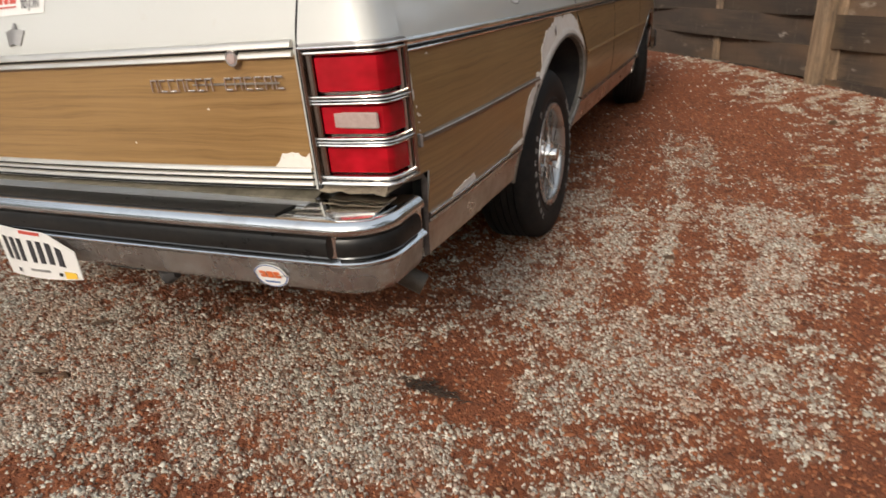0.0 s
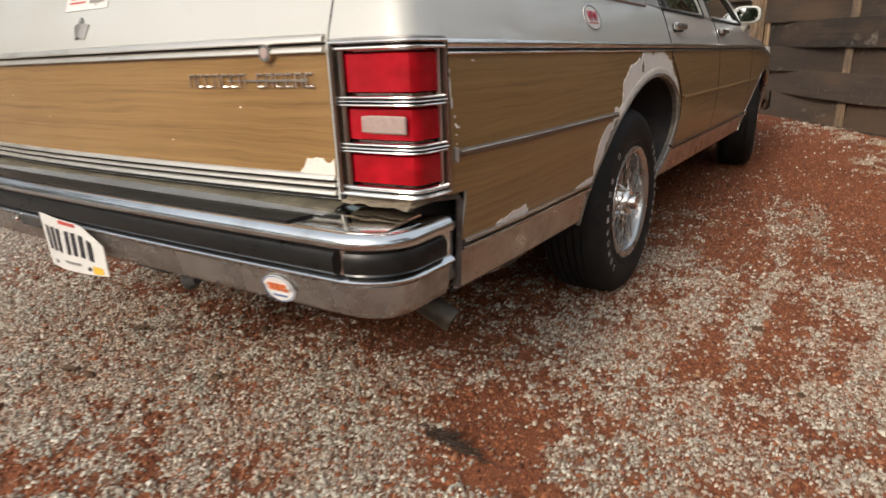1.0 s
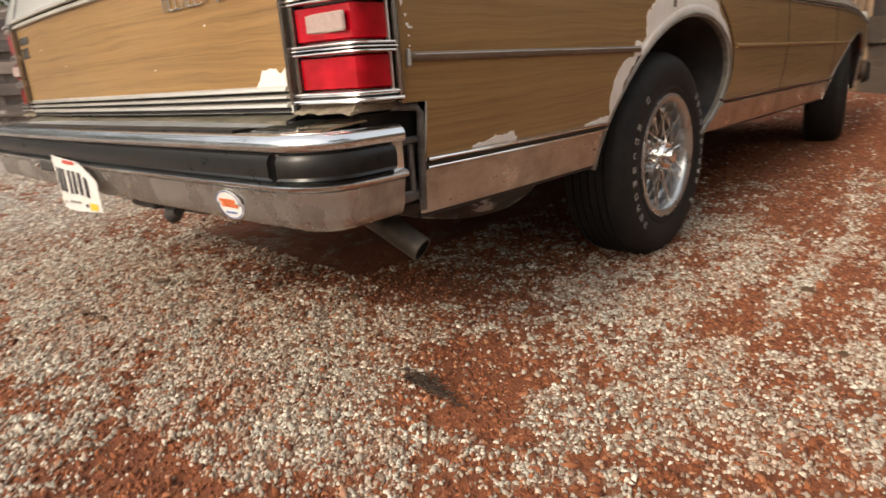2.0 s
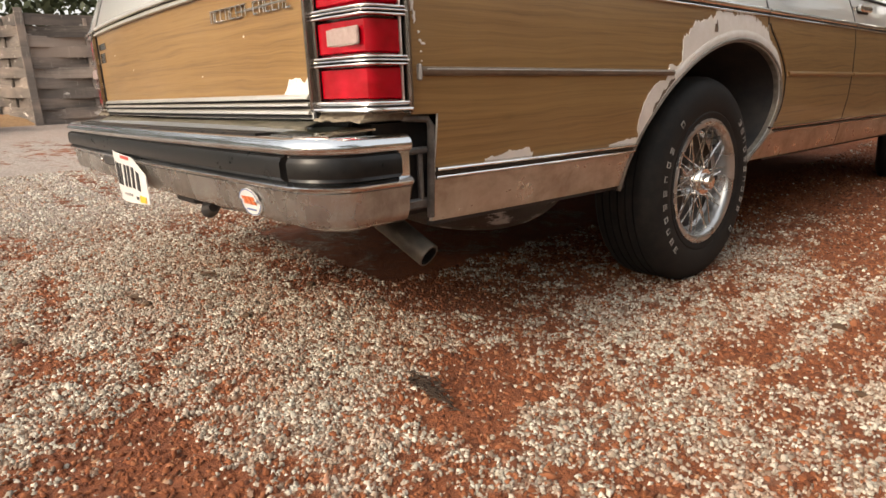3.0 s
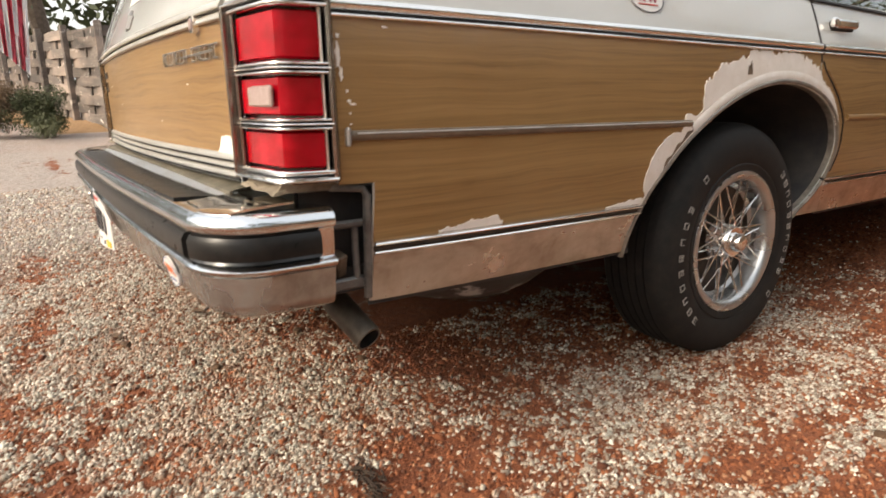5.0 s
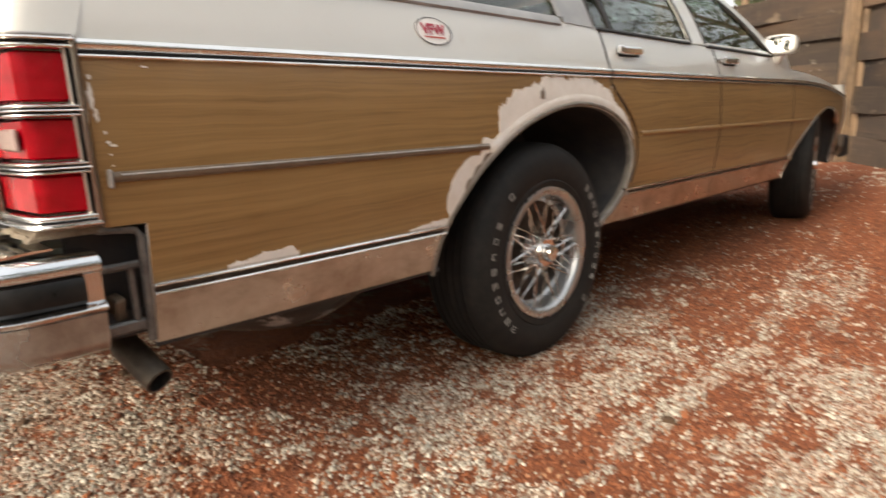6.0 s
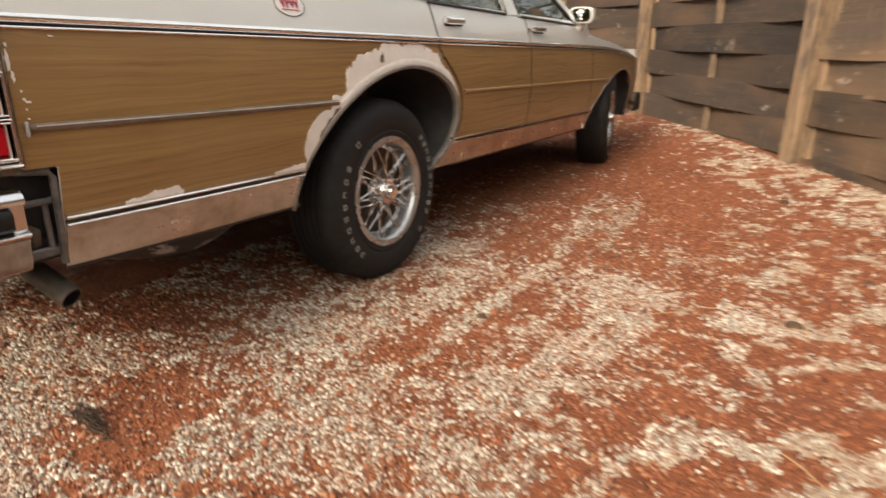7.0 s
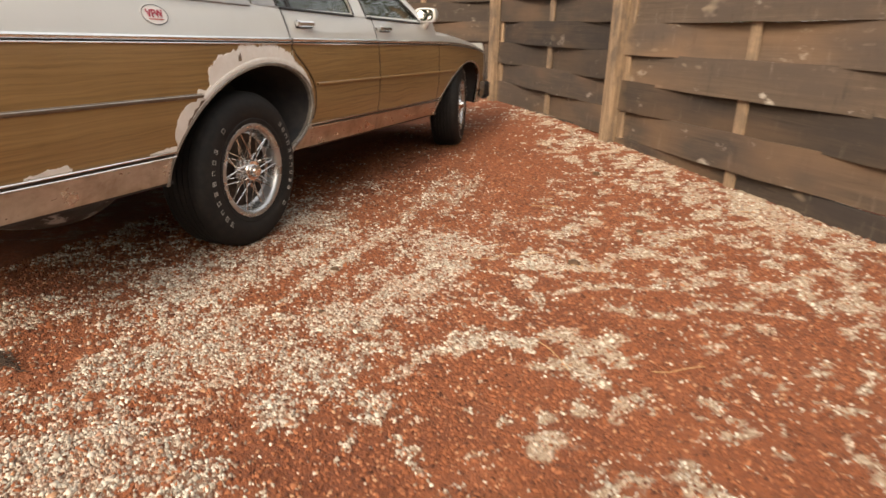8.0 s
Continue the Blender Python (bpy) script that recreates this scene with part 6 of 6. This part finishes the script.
for k in range(150):
    a = 2 * math.pi * k / 150 + wrng.uniform(-0.02, 0.02)
    r = wrng.uniform(24, 32)
    x, y = r * math.cos(a), r * math.sin(a)
    h = wrng.uniform(5.0, 9.5)
    g = float(ground_height(np.float64(x), np.float64(y)))
    stand += [((x, y, g + h * q), (1.9 - 1.2 * q) * wrng.uniform(0.8, 1.3)) for q in (0.12, 0.35, 0.6, 0.82, 0.97)]
tagged(part("woods", leaf_cloud(wrng, stand, 95, 1.0, 0.25), LEAF, smooth=0), "dark far woods added round the yard, mostly out of view", "woods", kind="stuff")
brng = random.Random(9)
BUSH = (-7.7, -1.28)
bush = thing("bush", "small dark evergreen bush before the far fence", "bush", at=(*BUSH, float(ground_height(np.float64(BUSH[0]), np.float64(BUSH[1])))))
part("stems", Shape().tube([(0, 0, -0.05), (0.03, 0, 0.3), (0.05, 0.05, 0.55)], [0.03, 0.02, 0.008], 6), BARK, bush)
part("foliage", leaf_cloud(brng, [((brng.gauss(0, 0.17), brng.gauss(0, 0.17), brng.uniform(0.14, 0.56)), 0.16) for _ in range(30)], 420, 1.0, 0.015), LEAF, bush, smooth=0)
BUSH_2 = (-8.0, -1.88)
bush = thing("bush", "dry brown bush before the far fence", "bush", at=(*BUSH_2, float(ground_height(np.float64(BUSH_2[0]), np.float64(BUSH_2[1])))))
part("stems", Shape().tube([(0, 0, -0.05), (-0.03, 0, 0.3), (0.02, -0.05, 0.55)], [0.03, 0.02, 0.008], 6), BARK, bush)
part("foliage", leaf_cloud(brng, [((brng.gauss(0, 0.2), brng.gauss(0, 0.2), brng.uniform(0.16, 0.66)), 0.18) for _ in range(26)], 360, 1.0, 0.015), noisy("brown_leaf", (0.09, 0.055, 0.028), (0.16, 0.11, 0.06), 5, 0.7), bush, smooth=0)

# pine straw along the foot of the far fence
bed = Shape()
rows = []
for i in range(61):
    p = FAR_AT + Vector((-0.986, -0.165, 0)) * (i * 0.09 - 0.12)
    row = []
    for j in range(9):
        v = j / 8
        q = p + Vector((0.165, -0.986, 0)) * (0.02 + (0.7 + 0.12 * math.sin(i * 0.7)) * v)
        h = 0.07 * (1 - v) ** 0.6 * (0.7 + 0.6 * float(fbm(np.float64(q.x * 6), np.float64(q.y * 6), 91))) + (0.012 if v < 1 else -0.02)
        h = -0.02 + (h + 0.02) * min(1.0, i / 8, (60 - i) / 8)
        row.append((q.x, q.y, float(ground_height(np.float64(q.x), np.float64(q.y))) + h))
    rows.append(row)
tagged(part("straw_bed", bed.grid(rows), noisy("pine_straw", (0.22, 0.125, 0.055), (0.36, 0.225, 0.115), 26, 0.9, 0, 0.8)), "bed of tan pine straw along the far fence", "straw", kind="stuff")

# striped flag on a pole by the far fence
FX, FY = -8.9, -1.72
flag = thing("flag", "striped red and white flag hanging from a pole", "flag", at=(FX, FY, float(ground_height(np.float64(FX), np.float64(FY)))))
part("pole", Shape().tube([(0, 0, 0), (0, 0, 2.6)], 0.022, 10), STEEL, flag)
for k in range(9):
    rows = []
    for i in range(7):
        v = i / 6
        z = 2.45 - 1.25 * v
        rows.append([(0.05 * math.sin(5 * v + q * 7 + k), 0.03 + (k + q) * 0.06 * (1 - 0.25 * v), z - 0.12 * (k + q) * 0.4) for q in (0, 0.5, 1.0)])
    part("stripe", Shape().slab(rows, (0.004, 0, 0)), FLAG_RED if k % 2 else FLAG_WHITE, flag)


# ---- litter on the ground ----
def lump(at, size, seed, label, flat=0.5):
    rng = random.Random(seed)
    s = Shape()
    rows = []
    for k in range(6):
        e = math.pi * (k + 0.05) / 5.1 - math.pi / 2
        rows.append([(size * math.cos(e) * math.cos(a) * rng.uniform(0.75, 1.2), size * 0.75 * math.cos(e) * math.sin(a) * rng.uniform(0.75, 1.2), size * flat * math.sin(e) + size * flat * 0.7) for a in [2 * math.pi * j / 9 for j in range(9)]])
    s.grid(rows, closed=True)
    z = float(ground_height(np.float64(at[0]), np.float64(at[1])))
    ob = part("clod", s, DEAD, None, "", 0)
    ob.location = (at[0], at[1], z)
    tagged(ob, label, "clod", "clods on the gravel")


for k, (x, y, q) in enumerate(((0.16, -1.33, 0.024), (2.38, 0.33, 0.030), (-0.19, -1.52, 0.022), (2.24, 2.15, 0.03), (1.46, -0.17, 0.022), (-0.13, -1.90, 0.022), (1.62, -0.55, 0.016), (2.62, 0.95, 0.02), (0.35, -0.95, 0.02), (0.02, -1.02, 0.02))):
    lump((x, y), q, k + 30, "small dark brown clod on the gravel")


def leaf(at, length, width, turn, seed):
    rows = []
    for k in range(9):
        u = k / 8
        w = width * math.sin(math.pi * min(1, u * 0.95 + 0.03)) ** 0.8
        rows.append([((u - 0.5) * length, -w, 0.006 + 0.010 * u), ((u - 0.5) * length, 0, 0.003 + 0.006 * u), ((u - 0.5) * length, w, 0.008 + 0.008 * math.sin(3 * u))])
    ob = part("dead_leaf", Shape().slab(rows, (0, 0, 0.0015)), DEAD)
    ob.matrix_world = pose(at[0], at[1], float(ground_height(np.float64(at[0]), np.float64(at[1]))) + 0.008, 0, 0, turn)
    tagged(ob, "curled dead brown leaf on the gravel", "leaf", "dead leaves")


def debris(at, length, turn, seed):
    """A matted heap of dead needles and leaf scraps, longer than wide."""
    rng = random.Random(seed)
    s = Shape()
    for k in range(60):
        u, v = rng.gauss(0, 0.25), rng.gauss(0, 0.045)
        p, a, le = Vector((u * length, v * length, 0.004 + 0.014 * rng.random() * math.exp(-8 * u * u))), rng.gauss(0.1, 0.4), rng.uniform(0.02, 0.06)
        d = Vector((math.cos(a), math.sin(a), rng.uniform(-0.15, 0.25))) * le
        s.tube([p - d * 0.5, p + Vector((0, 0, 0.004)), p + d * 0.5], [0.0012, 0.0022, 0.0008], 5)
    for k in range(4):
        u, a, w = rng.gauss(0, 0.22) * length, rng.gauss(0, 0.4), rng.uniform(0.006, 0.010)
        c, side = Vector((u, rng.gauss(0, 0.07) * length, 0.012)), Vector((math.cos(a), math.sin(a), 0.2))
        across = Vector((-math.sin(a), math.cos(a), 0.1))
        s.slab([[c + side * w * q * 1.6 + across * w * r * (1 - q * q * 0.8) + Vector((0, 0, 0.3 * w * q * q)) for r in (-1, 0, 1)] for q in (-1, -0.5, 0, 0.5, 1)], (0, 0, 0.001))
    ob = part("leaf_litter", s, noisy("rotten_needles", (0.018, 0.010, 0.006), (0.05, 0.028, 0.015), 40, 0.85))
    ob.matrix_world = pose(at[0], at[1], float(ground_height(np.float64(at[0]), np.float64(at[1]))) + 0.004, 0, 0, turn)
    tagged(ob, "small heap of matted dark dead needles on the gravel", "leaf litter")


debris((0.94, -1.23), 0.23, -12, 4)
for x, y, le, w, t in ((-0.27, -1.54, 0.07, 0.012, 10), (-0.35, -1.25, 0.07, 0.008, 30)):
    leaf((x, y), le, w, t, 1)

trng = random.Random(12)
for k in range(14):
    x, y = trng.uniform(2.0, 3.2), trng.uniform(-0.6, 1.6)
    a, le = trng.uniform(0, math.pi), trng.uniform(0.06, 0.2)
    pts = []
    for j in range(4):
        u = j / 3 - 0.5
        px, py = x + le * u * math.cos(a), y + le * u * math.sin(a) + 0.01 * math.sin(j * 2.0 + k)
        pts.append((px, py, float(ground_height(np.float64(px), np.float64(py))) + 0.012))
    ob = part("twig", Shape().tube(pts, 0.0016, 5), STRAW)
    tagged(ob, "thin dry straw twig on the red dirt", "twig", "twigs on the dirt")
